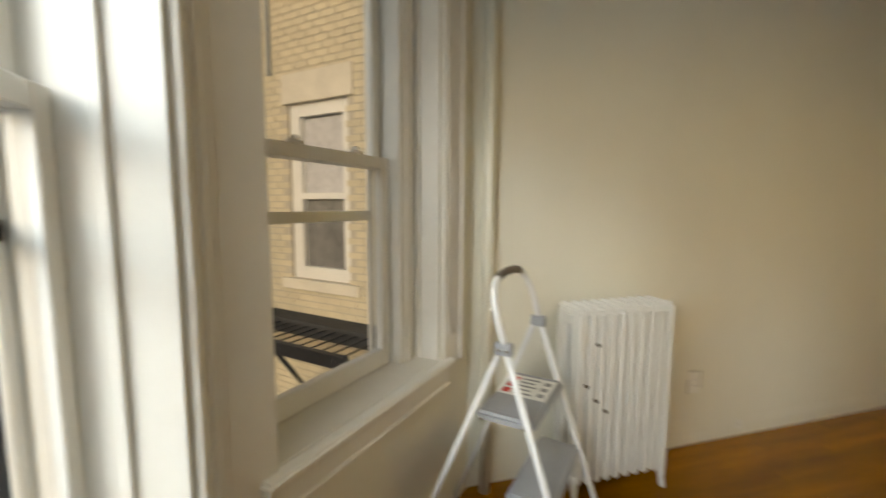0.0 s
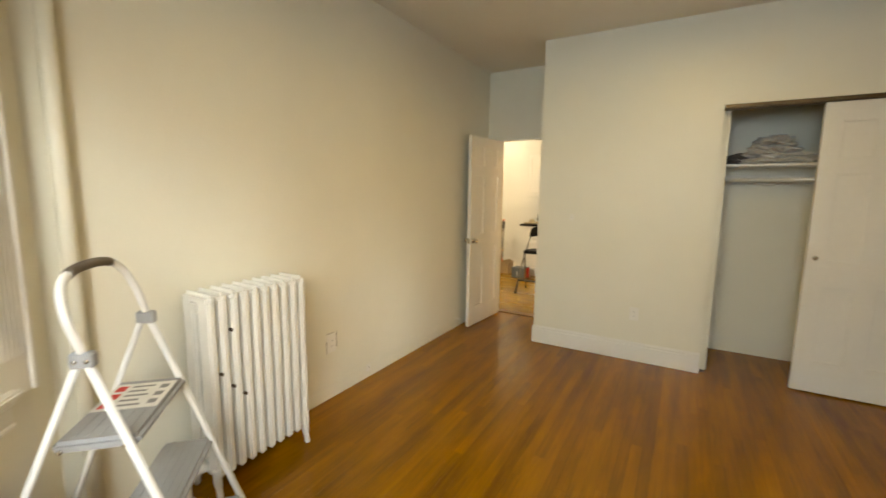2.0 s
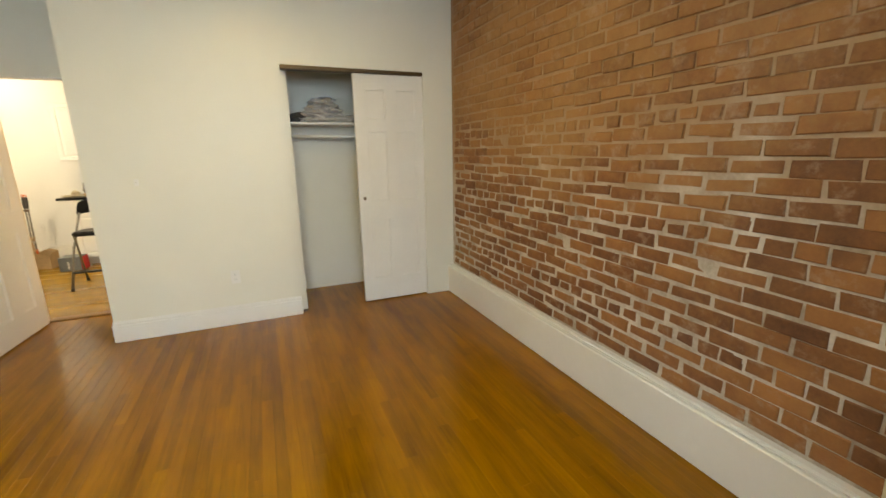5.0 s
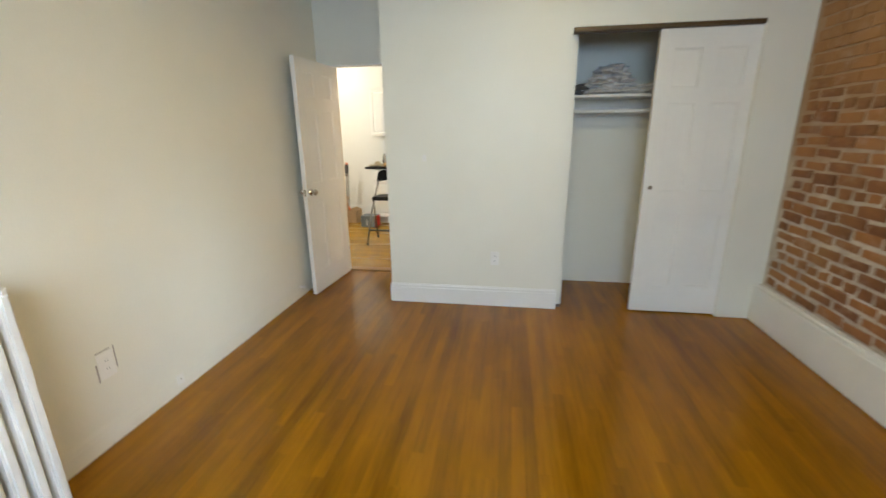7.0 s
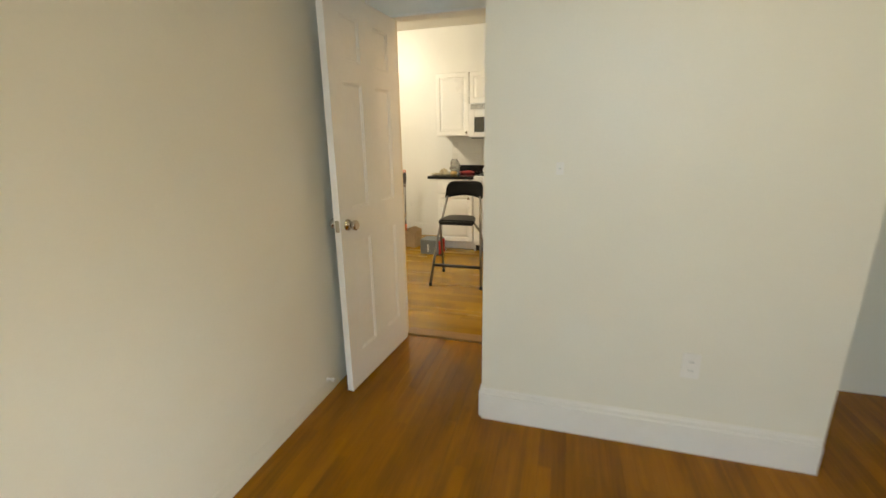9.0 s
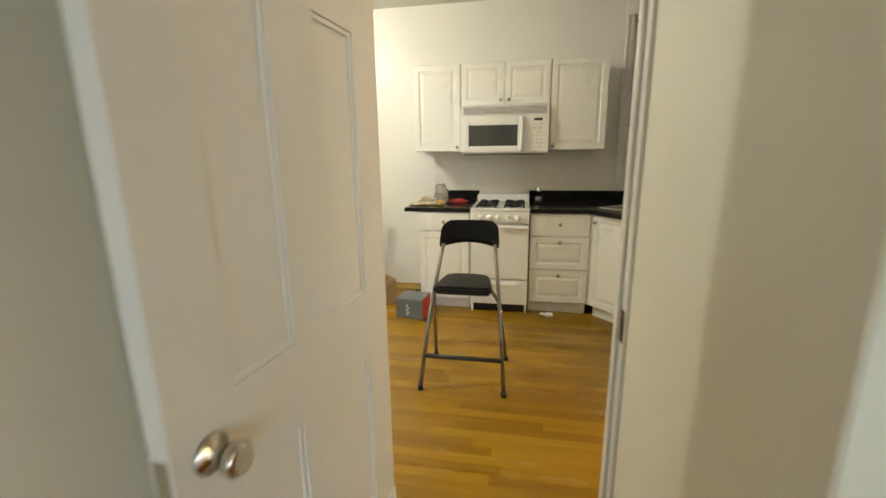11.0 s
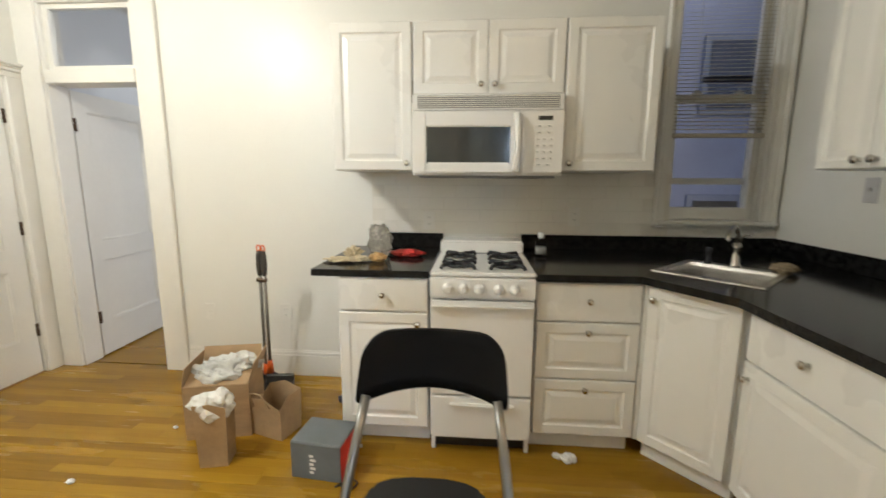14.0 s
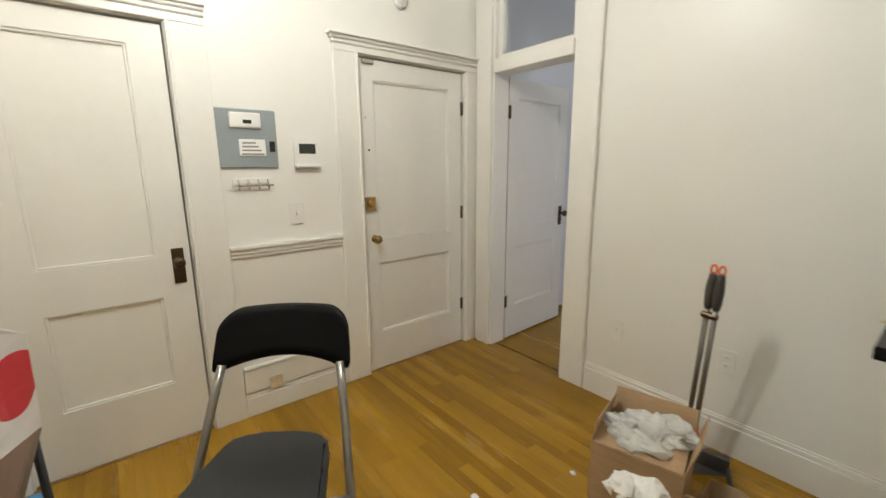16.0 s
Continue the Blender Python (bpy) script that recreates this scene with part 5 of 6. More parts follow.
FILM = surface("milky_plastic_film", (0.88, 0.89, 0.87), 0.22, 0.12, 30, 12, 0.8, distance=0.01)
FILM.node_tree.nodes["Principled BSDF"].inputs["Transmission Weight"].default_value = 0.35
FILM.node_tree.nodes["Principled BSDF"].inputs["IOR"].default_value = 1.25
bm = bmesh.new()
blob(bm, (-0.99, 8.12, 0.29), (0.13, 0.10, 0.085), 4, 0.5, 1.5, 4)
blob(bm, (-1.06, 8.09, 0.31), (0.08, 0.07, 0.06), 4, 0.6, 1.8, 6)
blob(bm, (-0.92, 8.15, 0.34), (0.09, 0.06, 0.05), 4, 0.6, 1.8, 9)
solid("plastic_wrap", bm, FILM, "crumpled translucent plastic bags in the box", "plastic bag")

gbox = thing("printed_carton", pose(-0.33, 7.83, 0, 0, 0, -6), "grey printed carton with a red side on the floor", "box")
part("carton", box(bmesh.new(), -0.12, 0.12, -0.10, 0.10, 0.0, 0.175, 0.003), GREYBOX, gbox)
part("lid_flap", box(bmesh.new(), -0.118, 0.118, -0.098, 0.098, 0.1755, 0.18, 0.002), GREYBOX, gbox)
part("red_side", box(bmesh.new(), 0.1202, 0.1215, -0.098, 0.098, 0.003, 0.172), REDPRINT, gbox)
bm = bmesh.new()
for k, (x, zz) in enumerate(((-0.03, 0.03), (-0.028, 0.05), (-0.03, 0.07), (-0.026, 0.09), (-0.03, 0.11))):
    box(bm, x, x + 0.02 + 0.006 * (k % 2), -0.1012, -0.1002, zz, zz + 0.012)
part("white_print", bm, PAPER, gbox, "small white printed mark")
bm = tube(bmesh.new(), curve([(-0.22, 7.70, 0.006), (-0.17, 7.68, 0.006), (-0.15, 7.72, 0.008), (-0.19, 7.74, 0.006), (-0.24, 7.69, 0.006)], 5), 0.004, 6)
solid("loose_cable", bm, BLACKPL, "short black cable loop on the floor", "cable")

def long_pole(owner, hanger_material):
    """A steel pole with a moulded grip and a hanging loop, in its owner's frame."""
    part("pole", tube(bmesh.new(), [(0, 0, 0.12), (0, 0, 0.79)], 0.0105, 12), TUBE, owner)
    part("grip", tube(bmesh.new(), [(0, 0, 0.78), (0, 0, 0.80), (0, 0, 0.85), (0, 0, 0.90), (0, 0, 0.935)], [0.013, 0.0165, 0.0195, 0.0175, 0.012], 12), DARKGREY, owner, "dark grey moulded grip")
    part("hanger", tube(bmesh.new(), [(0.011 * math.cos(a * 0.6283), 0, 0.95 + 0.02 * math.sin(a * 0.6283)) for a in range(10)], 0.0045, 6, closed=True), hanger_material, owner, "orange hanging loop")


broom = thing("broom", pose(-1.005, 8.575, 0, 8.7, 4.9, 0), "grey handled broom standing in front of the kitchen wall", "broom")
long_pole(broom, ORANGE)
part("collar", tube(bmesh.new(), [(0, 0, 0.08), (0, 0.0, 0.16)], [0.02, 0.014], 12), ORANGE, broom, "orange collar")
bm = box(bmesh.new(), -0.07, 0.07, -0.02, 0.02, 0.055, 0.09, 0.006)
part("brush_head", bm, BLACKPL, broom)
bm = bmesh.new()
for k in range(14):
    for y in (-0.014, 0.0, 0.014):
        x = -0.065 + 0.01 * k
        tube(bm, [(x, y, 0.056), (x * 1.12, y * 1.5, 0.012)], [0.004, 0.0022], 5)
part("bristles", bm, DARKGREY, broom, "dark bristles")
pan = thing("dustpan", pose(-0.970, 8.566, 0, 8.7, 4.7, 0), "long-handled dark dustpan clipped beside the broom", "dustpan")
long_pole(pan, ORANGE)
part("clip", box(bmesh.new(), -0.050, 0.013, -0.013, 0.013, 0.735, 0.760, 0.005), BRONZE, pan, "dark clip holding both poles")
part("collar", tube(bmesh.new(), [(0, 0, 0.10), (0, 0.0, 0.19)], [0.022, 0.014], 12), ORANGE, pan, "orange collar")
bm = bmesh.new()
prism(bm, [(-0.09, -0.24), (0.15, -0.24), (0.12, -0.02), (-0.05, 0.0)], 0.0, 0.008, 0.002)
prism(bm, [(-0.05, -0.01), (0.12, -0.03), (0.12, 0.0), (-0.05, 0.02)], 0.008, 0.085, 0.004)
prism(bm, [(-0.09, -0.24), (-0.08, -0.24), (-0.045, 0.0), (-0.055, 0.0)], 0.008, 0.05, 0.002)
prism(bm, [(0.14, -0.24), (0.15, -0.24), (0.122, -0.02), (0.112, -0.02)], 0.008, 0.05, 0.002)
bm.transform(pose(0.03, -0.01, 0.002, -6, 0, 18))
part("scoop", bm, DARKGREY, pan)
bm = bmesh.new()
blob(bm, (-0.44, 8.40, 0.019), (0.022, 0.02, 0.02), 3, 0.4, 3.0, 2)
solid("black_lump", bm, BLACKPL, "small dark crumpled wrapper on the floor", "litter")
for i, (x, y, r) in enumerate(((0.82, 7.96, 0.035), (0.77, 7.98, 0.022), (-0.21, 7.98, 0.012), (-1.25, 8.05, 0.012), (-1.42, 7.62, 0.016))):
    bm = bmesh.new()
    blob(bm, (x, y, r * 0.55), (r, r * 0.8, r * 0.55), 3, 0.6, 2.5, i + 11)
    solid("paper_scrap", bm, PAPER, "small white paper scrap on the floor", "litter")

# worktop clutter
bm = bmesh.new()
blob(bm, (-0.165, 8.30, 1.005), (0.06, 0.05, 0.09), 4, 0.55, 2.1, 9)
CLOUDY = surface("cloudy_food_bag", (0.80, 0.77, 0.71), 0.16, 0.15, 30, 14, 0.8, distance=0.008)
CLOUDY.node_tree.nodes["Principled BSDF"].inputs["Transmission Weight"].default_value = 0.75
CLOUDY.node_tree.nodes["Principled BSDF"].inputs["IOR"].default_value = 1.2
solid("clear_bag", bm, CLOUDY, "cloudy plastic bag of food on the worktop", "plastic bag")
bm = bmesh.new()
blob(bm, (-0.155, 8.205, 0.94), (0.045, 0.035, 0.025), 3, 0.4, 3.0, 12)
solid("bread_piece", bm, surface("bread_crust", (0.55, 0.34, 0.13), 0.7, 0.2, 40, 10, 0.5), "brown bread piece in front of the bag", "bread")
bm = bmesh.new()
blob(bm, (-0.02, 8.38, 0.935), (0.09, 0.05, 0.02), 4, 0.4, 2.4, 14)
solid("red_packet", bm, surface("red_wrapper", (0.50, 0.035, 0.03), 0.35, 0.2, 30, 8, 0.6), "flat red snack packet on the worktop", "packet")
napkins = thing("crumpled_napkins", Matrix(), "crumpled tan paper wrappers on the worktop", "paper")
for k, (x, y, z, a, b, c) in enumerate(((-0.34, 8.20, 0.926, 0.075, 0.05, 0.011), (-0.29, 8.24, 0.952, 0.04, 0.04, 0.033), (-0.245, 8.20, 0.930, 0.045, 0.035, 0.014))):
    part("wrapper", blob(bmesh.new(), (x, y, z), (a, b, c), 4, 0.8, 2.4, 20 + k), FOIL, napkins)
bottle = thing("small_bottle", pose(0.72, 8.43, 0.915), "small clear bottle with a white cap on the worktop", "bottle")
part("flask", lathe(bmesh.new(), [(0.026, 0), (0.03, 0.006), (0.03, 0.075), (0.024, 0.09), (0.014, 0.10), (0.014, 0.112)], 18), CLEARBAG, bottle)
part("cap", lathe(bmesh.new(), [(0.017, 0.108), (0.018, 0.112), (0.018, 0.138), (0.015, 0.141)], 18), PAPER, bottle, "white screw cap")
part("label_band", lathe(bmesh.new(), [(0.0305, 0.02), (0.0305, 0.06)], 18), TEXTGREY, bottle)

# wall fittings in the kitchen; faces look along +x
WEST = lambda y, z: pose(-2.63, y, z, 0, 0, 90)  # noqa: E731
box_ = thing("breaker_panel", WEST(7.175, 1.483), "grey metal electrical panel with meter windows", "electrical panel")
part("door", box(bmesh.new(), -0.145, 0.145, -0.012, 0, -0.142, 0.142, 0.004), GREYMETAL, box_)
win = part("meter", box(bmesh.new(), -0.075, 0.07, -0.026, -0.012, 0.05, 0.125, 0.006), PAPER, box_, "white meter box with a small dark display")
part("display", box(bmesh.new(), -0.015, 0.025, -0.028, -0.0255, 0.072, 0.09), LCD, win)
lab = part("label_window", box(bmesh.new(), -0.04, 0.085, -0.018, -0.012, -0.085, -0.002, 0.003), PAPER, box_, "white printed label")
bm = bmesh.new()
for k in range(4):
    box(bm, -0.03 + 0.002 * k, 0.075 - 0.012 * k, -0.0188, -0.0178, -0.078 + 0.018 * k, -0.070 + 0.018 * k)
part("print", bm, TEXTGREY, lab)
part("latch", box(bmesh.new(), 0.105, 0.132, -0.018, -0.012, -0.062, -0.01, 0.002), BLACKPL, box_)
th = thing("thermostat", WEST(7.473, 1.413), "white intercom thermostat with a dark display", "thermostat")
part("case", box(bmesh.new(), -0.07, 0.07, -0.024, 0, -0.075, 0.075, 0.006, 2), PAPER, th)
part("display", box(bmesh.new(), -0.045, 0.045, -0.0255, -0.0235, 0.0, 0.052), LCD, th)
part("lower_lip", box(bmesh.new(), -0.068, 0.068, -0.03, -0.024, -0.073, -0.055, 0.003), PAPER, th)
rack = thing("hook_rack", WEST(7.183, 1.262), "small white rack with four metal hooks", "hook rack")
part("rail", box(bmesh.new(), -0.095, 0.095, -0.012, 0, -0.004, 0.03, 0.003), TRIM, rack)
part("bar", tube(bmesh.new(), [(-0.10, -0.018, -0.01), (0.10, -0.018, -0.01)], 0.004, 8), CHROME, rack)
for k in range(4):
    x = -0.07 + 0.047 * k
    part("hook", tube(bmesh.new(), curve([(x, -0.012, 0.018), (x, -0.026, 0.006), (x, -0.024, -0.022), (x, -0.036, -0.026), (x, -0.042, -0.012)], 4), 0.0035, 8), CHROME, rack)
outlet("light_switch", WEST(7.396, 1.093), "white toggle light switch", kind="switch")
outlet("wall_outlet", pose(-2.611, 7.203, 0.165, 0, 0, 90), "tan wall outlet set in the baseboard", 0.07, 0.075, "blank", FOIL)
bm = bmesh.new()
for z0, z1, d in ((0.885, 0.905, 0.012), (0.905, 0.93, 0.02), (0.93, 0.95, 0.03)):
    box(bm, -2.63, -2.63 + d, 7.042, 7.653, z0, z1, 0.004)
solid("trim_5", bm, TRIM, "white moulded chair rail", "trim", "structure")
bm = box(bmesh.new(), -2.63, -2.612, 7.042, 7.653, 0.14, 0.27, 0.003)
box(bm, -2.63, -2.606, 7.042, 7.653, 0.27, 0.29, 0.005)
solid("trim_6", bm, TRIM, "white upper baseboard moulding", "trim", "structure")
sm = thing("door_chime", WEST(8.10, 2.31), "round white wall alarm above the entry door", "alarm")
part("case", lathe(bmesh.new(), [(0.05, 0), (0.05, 0.018), (0.04, 0.028), (0.015, 0.03)], 24, pose(0, 0, 0, 90)), PAPER, sm)
part("ring", lathe(bmesh.new(), [(0.022, 0.029), (0.022, 0.034), (0.016, 0.035)], 18, pose(0, 0, 0, 90)), CABINET, sm)
outlet("wall_outlet", pose(-1.458, 8.73, 0.437), "blank white wall plate above the baseboard", kind="blank")
outlet("wall_outlet", pose(-0.922, 8.73, 0.448), "white wall outlet above the baseboard")
outlet("wall_outlet", pose(0.06, 8.721, 1.085), "white wall outlet in the tiled splashback")
outlet("wall_outlet", pose(0.96, 8.721, 1.12), "white wall outlet in the tiled splashback")
# grey here is the cabinet's shade put into the plate's colour
outlet("light_switch", pose(2.15, 8.159, 1.302, 0, 0, -90), "wall switch greyed for the shade under the side cabinet", kind="switch", material=LINEN)
part("door_catch", box(bmesh.new(), -2.56, -2.50, 8.695, 8.712, 1.86, 1.90, 0.004), CHROME, frame3)

# table in the corner with a striped carrier bag
tb = thing("side_table", pose(-1.395, 6.205, 0), "small dark table on thin black legs", "table")
part("tabletop", box(bmesh.new(), -0.235, 0.235, -0.205, 0.205, 0.742, 0.78, 0.004), DARKWOOD, tb)
for x in (-0.22, 0.22):
    for y in (-0.19, 0.19):
        part("leg", tube(bmesh.new(), [(x, y, 0.743), (x * 1.05, y * 1.05, 0.0)], 0.009, 8), IRON, tb)
PRINTBAG, bagnt, bagp = nodes_of("red_printed_film")
spots = add(bagnt, "ShaderNodeTexVoronoi", Scale=8.0)
bagtc = bagnt.nodes.new("ShaderNodeTexCoord")
bagnt.links.new(bagtc.outputs["Object"], spots.inputs["Vector"])
ramp = bagnt.nodes.new("ShaderNodeValToRGB")
ramp.color_ramp.interpolation = "CONSTANT"
ramp.color_ramp.elements[0].color, ramp.color_ramp.elements[1].color = (0.60, 0.05, 0.06, 1), (0.82, 0.80, 0.78, 1)
ramp.color_ramp.elements[1].position = 0.42
bagnt.links.new(spots.outputs["Distance"], ramp.inputs["Fac"])
bagnt.links.new(ramp.outputs["Color"], bagp.inputs["Base Color"])
bagp.inputs["Roughness"].default_value = 0.35
paper_bag("shopping_bag", pose(-1.55, 6.32, 0.78, 0, 0, 62), 0.16, 0.13, 0.23, "crumpled white carrier bag with red print on the table", 0.09, 13, PRINTBAG)

bm = box(bmesh.new(), -2.60, -2.46, 6.10, 6.235, 0.0, 0.006, 0.002)
solid("blue_booklet", bm, BLUEPL, "blue paper booklet on the floor", "booklet")


# ---- outside ----
ground = solid("ground", box(bmesh.new(), -400, 400, -400, 400, -4.6, -4.5), ROOF, "grey paved ground far below", "ground", "structure")
nb = thing("neighbour_bay", Matrix(), "buff brick neighbouring bay with a white window", "building", kind="structure")
NM = Matrix.Translation((-3.437, 0.263, 0)) @ Matrix(((R2, R2, 0, 0), (R2, -R2, 0, 0), (0, 0, 1, 0), (0, 0, 0, 1)))  # along, outwards to us, up
bm = bmesh.new()
for q in ((0, 0.40, -4.5, 7.0), (1.28, 2.0, -4.5, 7.0), (0.40, 1.28, -4.5, 0.62), (0.40, 1.28, 2.56, 7.0)):
    box(bm, q[0], q[1], -0.3, 0.0, q[2], q[3])
bm.transform(NM)
part("wall", bm, YMORTAR, nb)
bm = box(bmesh.new(), -9.0, -3.48, 0.263, 0.52, -4.5, 7.0)
part("front_wall", bm, YMORTAR, nb)
bm = box(bmesh.new(), -2.3, -0.2, 1.62, 1.9, -4.5, 7.0)
part("recess_wall", bm, YMORTAR, nb)
bm = bmesh.new()
for r in range(74):
    z = -0.9 + r * 0.075
    off = 0.105 if r % 2 else 0
    for c in range(-1, 10):
        x0, x1 = max(0.002, c * 0.21 + off), min(1.96, c * 0.21 + off + 0.198)
        if x1 - x0 < 0.03 or (0.50 < z + 0.03 < 2.88 and 0.36 < (x0 + x1) / 2 < 1.34):
            continue
        box(bm, x0, x1, 0.0, 0.008, z, z + 0.062)
bm.transform(NM)
tagged(part("bricks", bm, YBRICK, nb), kind="stuff")
bm = box(bmesh.new(), 0.33, 1.36, -0.02, 0.03, 2.56, 2.88, 0.006)
box(bm, 0.28, 1.42, -0.02, 0.06, 0.50, 0.62, 0.006)
bm.transform(NM)
part("lintel_and_sill", bm, STONE, nb)
bm = bmesh.new()
for q in ((0.40, 0.56, 0.62, 2.56), (1.17, 1.28, 0.62, 2.56), (0.56, 1.17, 0.62, 0.76), (0.56, 1.17, 2.42, 2.56), (0.56, 1.17, 1.52, 1.59)):
    box(bm, q[0], q[1], -0.12, -0.03, q[2], q[3], 0.004)
bm.transform(NM)
w = part("window", bm, TRIM, nb)
bm = box(bmesh.new(), 0.56, 1.17, -0.10, -0.09, 0.76, 2.42)
bm.transform(NM)
# base lifted to grey to paint in the bright reflection on the glass
part("pane", bm, surface("glass_with_painted_reflection", (0.20, 0.195, 0.185), 0.12, 0.3, 12, 4, 0.0), w)
bm = box(bmesh.new(), 0.57, 1.16, -0.088, -0.082, 1.59, 2.40)
bm.transform(NM)
part("shade", bm, LINEN, w, "drawn pale roller shade")
bm = box(bmesh.new(), -0.05, 1.75, 0.0, 0.20, 0.02, 0.16, 0.01)
box(bm, -0.1, 1.75, 0.0, 0.28, 0.16, 0.22, 0.01)
bm.transform(NM)
part("ledge", bm, ROOF, nb, "dark metal ledge")
bm = box(bmesh.new(), 0.13, 0.17, 0.009, 0.045, 2.9, 7.0, 0.006)
bm.transform(NM)
part("conduit", bm, GREYMETAL, nb, "grey conduit on the brick")
esc = thing("fire_escape", Matrix(), "black iron fire escape outside the bay", "fire escape", kind="structure")
bm = box(bmesh.new(), 0.02, 1.95, 0.80, 0.86, 0.10, 0.22, 0.006)
box(bm, 0.02, 0.07, 0.21, 0.80, 0.12, 0.20, 0.006)
bm.transform(NM)
part("landing_frame", bm, IRON, esc)
for k in range(14):
    bm = box(bmesh.new(), 0.10 + 0.135 * k, 0.109 + 0.135 * k, 0.285, 0.799, 0.178, 0.190)
    bm.transform(NM)
    part("landing_slat", bm, IRON, esc)
for k in range(9):
    bm = tube(bmesh.new(), [(0.045, 0.25 + 0.068 * k, 0.20), (0.045, 0.25 + 0.068 * k, 1.40)], 0.008, 6)
    bm.transform(NM)
    part("baluster", bm, IRON, esc)
bm = box(bmesh.new(), 0.025, 0.065, 0.22, 0.86, 1.40, 1.43, 0.004)
bm.transform(NM)
part("handrail", bm, IRON, esc)
bm = tube(bmesh.new(), [(1.1, 0.83, 0.11), (0.7, 0.02, -0.75)], 0.022, 8)
bm.transform(NM)
part("brace", bm, IRON, esc)
SHAFTGLASS = surface("dull_shaft_glass", (0.10, 0.11, 0.15), 0.7, 0.2, 20, 3, 0.0, spec=0.1)
PALEFRAME = surface("pale_shaft_frame", (0.24, 0.26, 0.34), 0.7, 0.1, 20, 2, 0.2)
cw = thing("shaft_wall", Matrix(), "pale rendered light-shaft wall outside the kitchen window", "building", kind="structure")
part("wall", box(bmesh.new(), 0.6, 5.5, 11.0, 11.2, -4.5, 6.0), surface("pale_render", (0.30, 0.32, 0.44), 0.8, 0.1, 20, 2, 0.3), cw)
for x0, x1, z0, z1 in ((2.80, 3.26, 2.44, 2.80), (2.80, 3.26, 2.12, 2.38), (2.76, 3.23, 0.95, 1.13)):
    frame_out = part("shaft_window", box(bmesh.new(), x0 - 0.07, x1 + 0.07, 10.97, 11.0, z0 - 0.07, z1 + 0.07, 0.01), PALEFRAME, cw)
    part("shaft_pane", box(bmesh.new(), x0, x1, 10.955, 10.971, z0, z1, 0.004), SHAFTGLASS if z0 > 2 else DARKGREY, frame_out)
part("shaft_side", box(bmesh.new(), 4.6, 4.8, 8.9, 11.0, -4.5, 4.0), surface("grey_render", (0.22, 0.24, 0.34), 0.8, 0.1, 20, 2, 0.3), cw)


# ---- boards, bricks and tiles ----
def boards(parent, material, rows, width, seed, turn):
    """Strip boards as separate pieces: rows of (offset across, start, end); turn: whether they run along y."""
    rnd = random.Random(seed)
    meshes = {}
    lengths = (0.5, 0.75, 1.0, 1.3, 1.6)

    def piece(n):
        if n not in meshes:
            bm = box(bmesh.new(), 0, n - 0.0004, 0.0001, width - 0.0001, -0.013, 0.0)
            top = [e for e in bm.edges if all(v.co.z > -0.001 for v in e.verts)]
            bmesh.ops.bevel(bm, geom=top, offset=0.0004, segments=1, affect="EDGES")
            meshes[n] = mesh_of("board", bm, material)
        return meshes[n]

    for off, a, b in rows:
        at = a
        while at < b - 0.02:
            n = rnd.choice(lengths)
            if at == a:
                n = rnd.choice(lengths) * 0.8
            n = round(min(n, b - at), 2)
            if b - at - n < 0.25:
                n = round(b - at, 2)
            ob = new("board", piece(n))
            ob.parent = parent
            ob.matrix_basis = pose(off + width, at, 0, 0, 0, 90) if turn else pose(at, off, 0)
            at += n


rows, k = [], 0
W = 0.0575
while k * W < 3.72:
    x = k * W
    mid = x + W / 2
    start = max(0.60, 1.60 - mid, 1.60 - (3.78 - mid)) - 0.06
    end = 5.655 if mid < 0.87 or mid > 2.29 else 4.94
    rows.append((x, start, end))
    k += 1
boards(floor_b, OAK_B, rows, W, 3, True)
rows, k = [], 0
while 5.725 + (k + 1) * W < 8.80:
    y = 5.725 + k * W
    rows.append((y, -2.635, 2.15))
    k += 1
boards(floor_k, OAK_K, rows, W, 5, False)

rnd = random.Random(11)
brick_wall = [o for o in scene.objects if o.name == "wall_east"][0]
CP, BP = 0.0725, 0.2125
shapes = {}


def brick_mesh(n, kind):
    bm = box(bmesh.new(), 0, 0.016, 0, n, 0, 0.0625)
    for v in bm.verts:
        if v.co.x < 0.001:
            v.co += Vector((rnd.uniform(-0.001, 0.003), rnd.uniform(-0.008, 0.008), rnd.uniform(-0.006, 0.006)))
    face = [e for e in bm.edges if all(v.co.x < 0.006 for v in e.verts)]
    bmesh.ops.bevel(bm, geom=face, offset=0.0065, segments=2, affect="EDGES")
    return bm


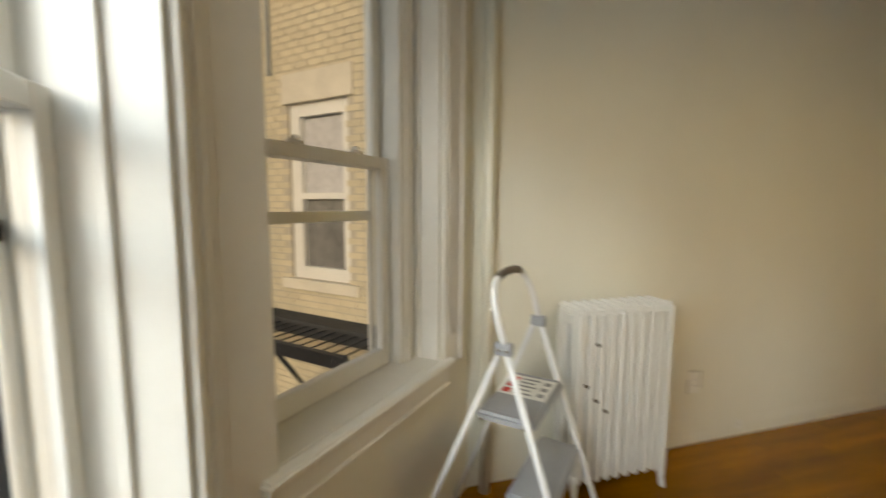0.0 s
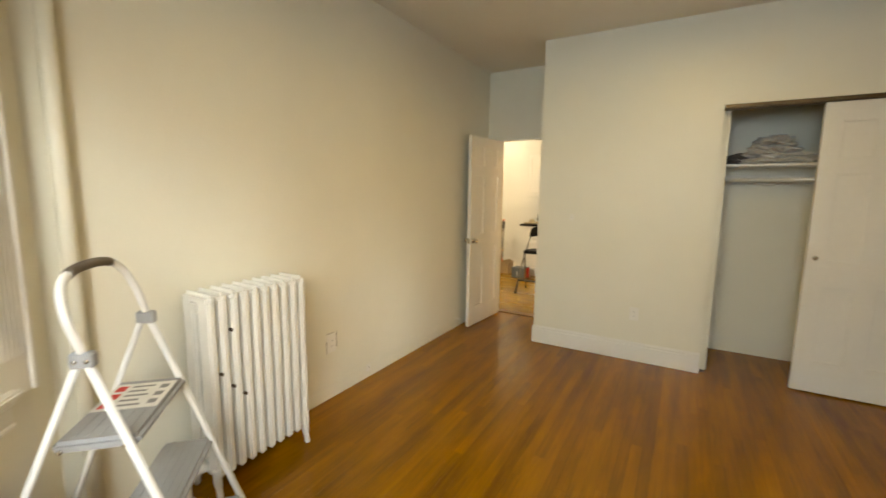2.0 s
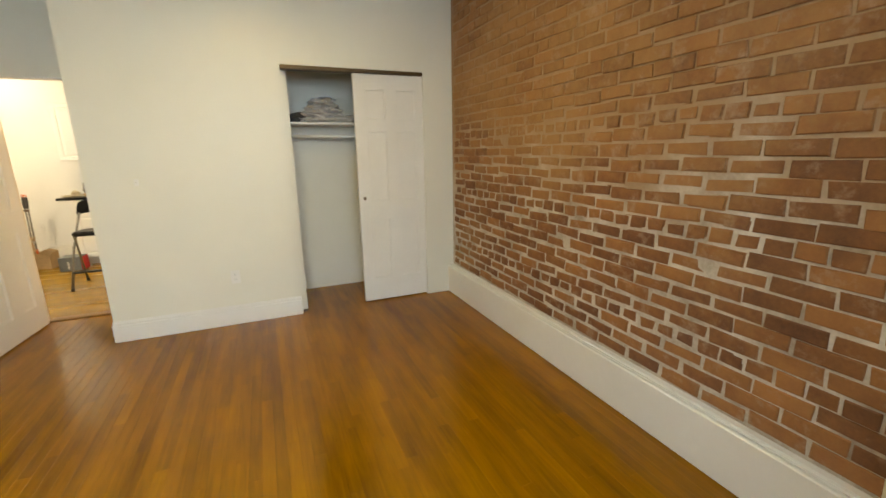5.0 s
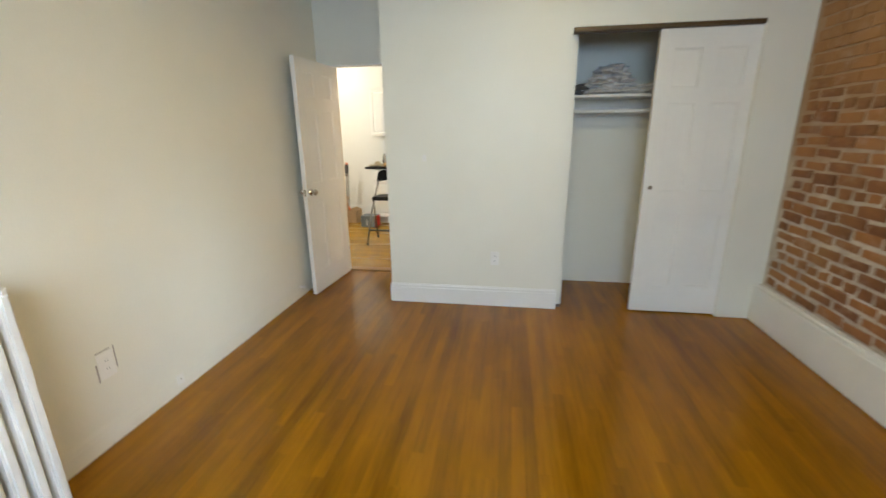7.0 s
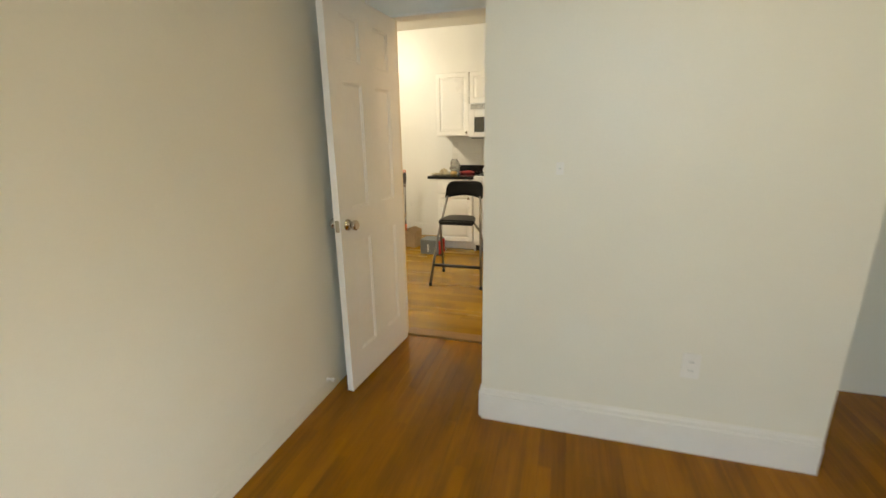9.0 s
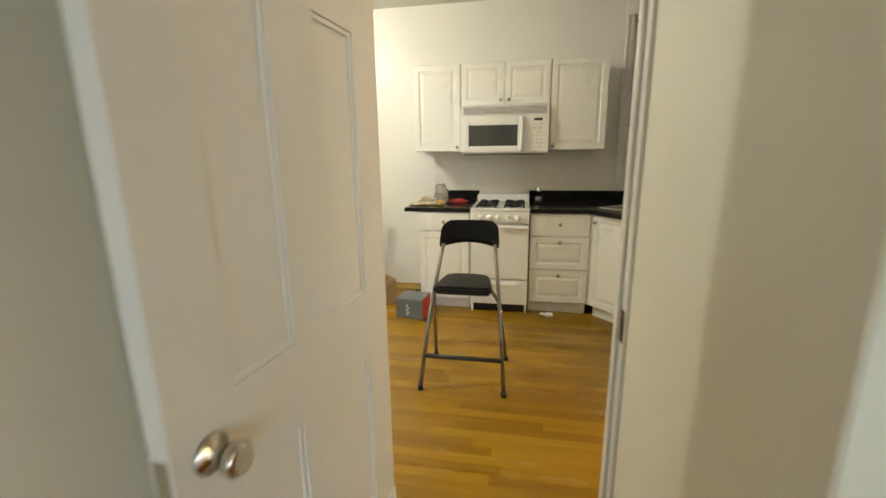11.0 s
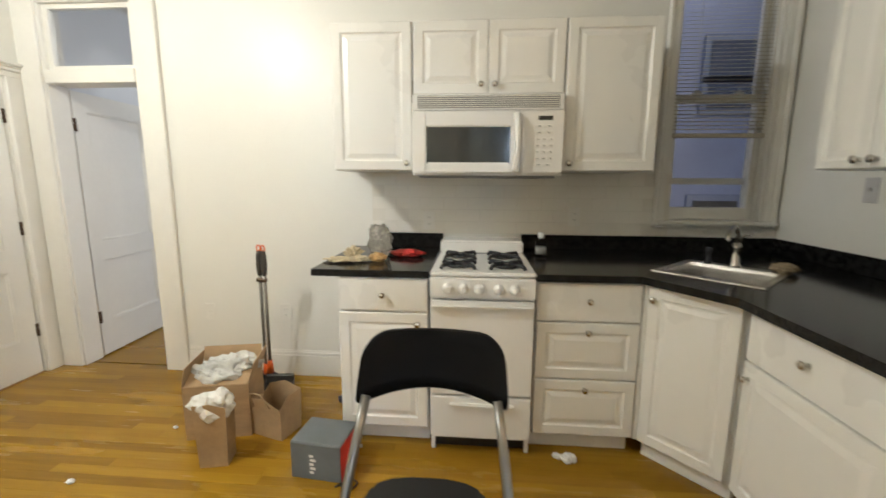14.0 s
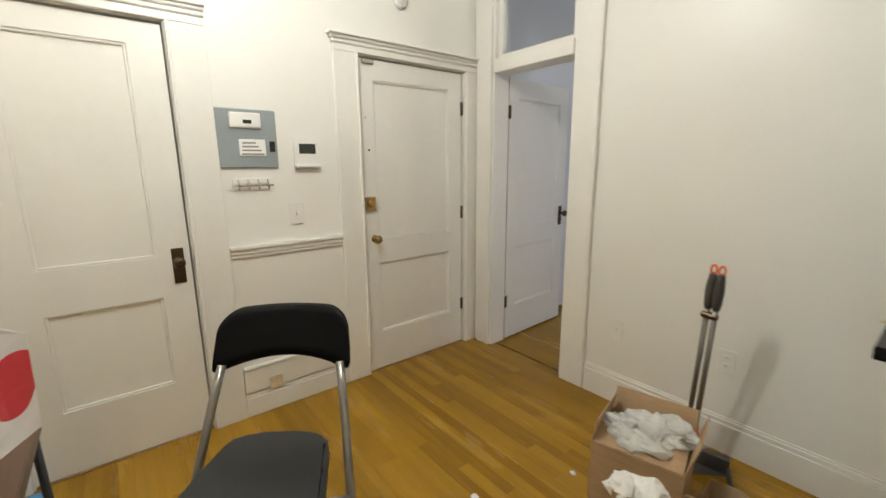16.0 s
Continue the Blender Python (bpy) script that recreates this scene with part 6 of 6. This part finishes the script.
for kind in range(6):
    shapes["full", kind] = mesh_of("brick", brick_mesh(0.202, kind), BRICK)
    shapes["head", kind] = mesh_of("brick", brick_mesh(0.093, kind), BRICK)
rest = bmesh.new()
for r in range(35):
    z = 0.30 + r * CP
    if z > 2.76:
        break
    headers = r % 7 == 3
    pitch = 0.107 if headers else BP
    y = 1.36 + (0.053 if headers else (pitch / 2 if r % 2 else 0)) + rnd.uniform(-0.012, 0.012)
    while y < 4.88:
        n = 0.096 if headers else 0.202
        if y + n > 4.895:
            n = 0.094
            if y + n > 4.9:
                break
        dz, dx = rnd.uniform(-0.006, 0.006), rnd.uniform(-0.003, 0.005)
        if z < 1.66 and 2.0 < y < 4.9:
            ob = new("brick", shapes["head" if n < 0.1 else "full", rnd.randrange(6)])
            ob.parent = brick_wall
            ob.matrix_basis = pose(3.778 + dx, y, z + dz, rnd.uniform(-1.6, 1.6))
        else:
            x0, y0, z0 = 3.778 + dx, y + rnd.uniform(-0.004, 0.004), z + dz
            jy, jz = [rnd.uniform(-0.004, 0.004) for _ in range(4)], [rnd.uniform(-0.004, 0.004) for _ in range(4)]
            cs = ((0, 0), (n - 0.001, 0), (n - 0.001, 0.0625), (0, 0.0625))
            back = [rest.verts.new((x0 + 0.016, y0 + a, z0 + b)) for a, b in cs]
            midv = [rest.verts.new((x0 + 0.004, y0 + a + jy[i], z0 + b + jz[i])) for i, (a, b) in enumerate(cs)]
            fr = [rest.verts.new((x0, y0 + a + jy[i] + (0.004 if a == 0 else -0.004), z0 + b + jz[i] + (0.004 if b == 0 else -0.004))) for i, (a, b) in enumerate(cs)]
            rest.faces.new(fr)
            for i in range(4):
                j = (i + 1) % 4
                rest.faces.new((fr[i], fr[j], midv[j], midv[i]))
                rest.faces.new((midv[i], midv[j], back[j], back[i]))
        y += n + (pitch - (0.096 if headers else 0.202)) + rnd.uniform(-0.003, 0.003)
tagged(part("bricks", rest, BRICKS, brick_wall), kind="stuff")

splash = solid("tile_backsplash", box(bmesh.new(), -0.305, 1.52, 8.7225, 8.7295, 1.006, 1.384), GROUT, "white subway tile backsplash behind the stove", "backsplash")
tile = mesh_of("tile", box(bmesh.new(), 0.001, 0.150, -0.0025, 0.0, 0.001, 0.0735, 0.0008), TILE)
for r in range(5):
    x = -0.303 - (0.0757 if r % 2 else 0)
    while x < 1.36:
        if x > -0.306:
            ob = new("tile", tile)
            ob.parent = splash
            ob.matrix_basis = pose(x, 8.7225, 1.0065 + r * 0.0755)
        x += 0.1515
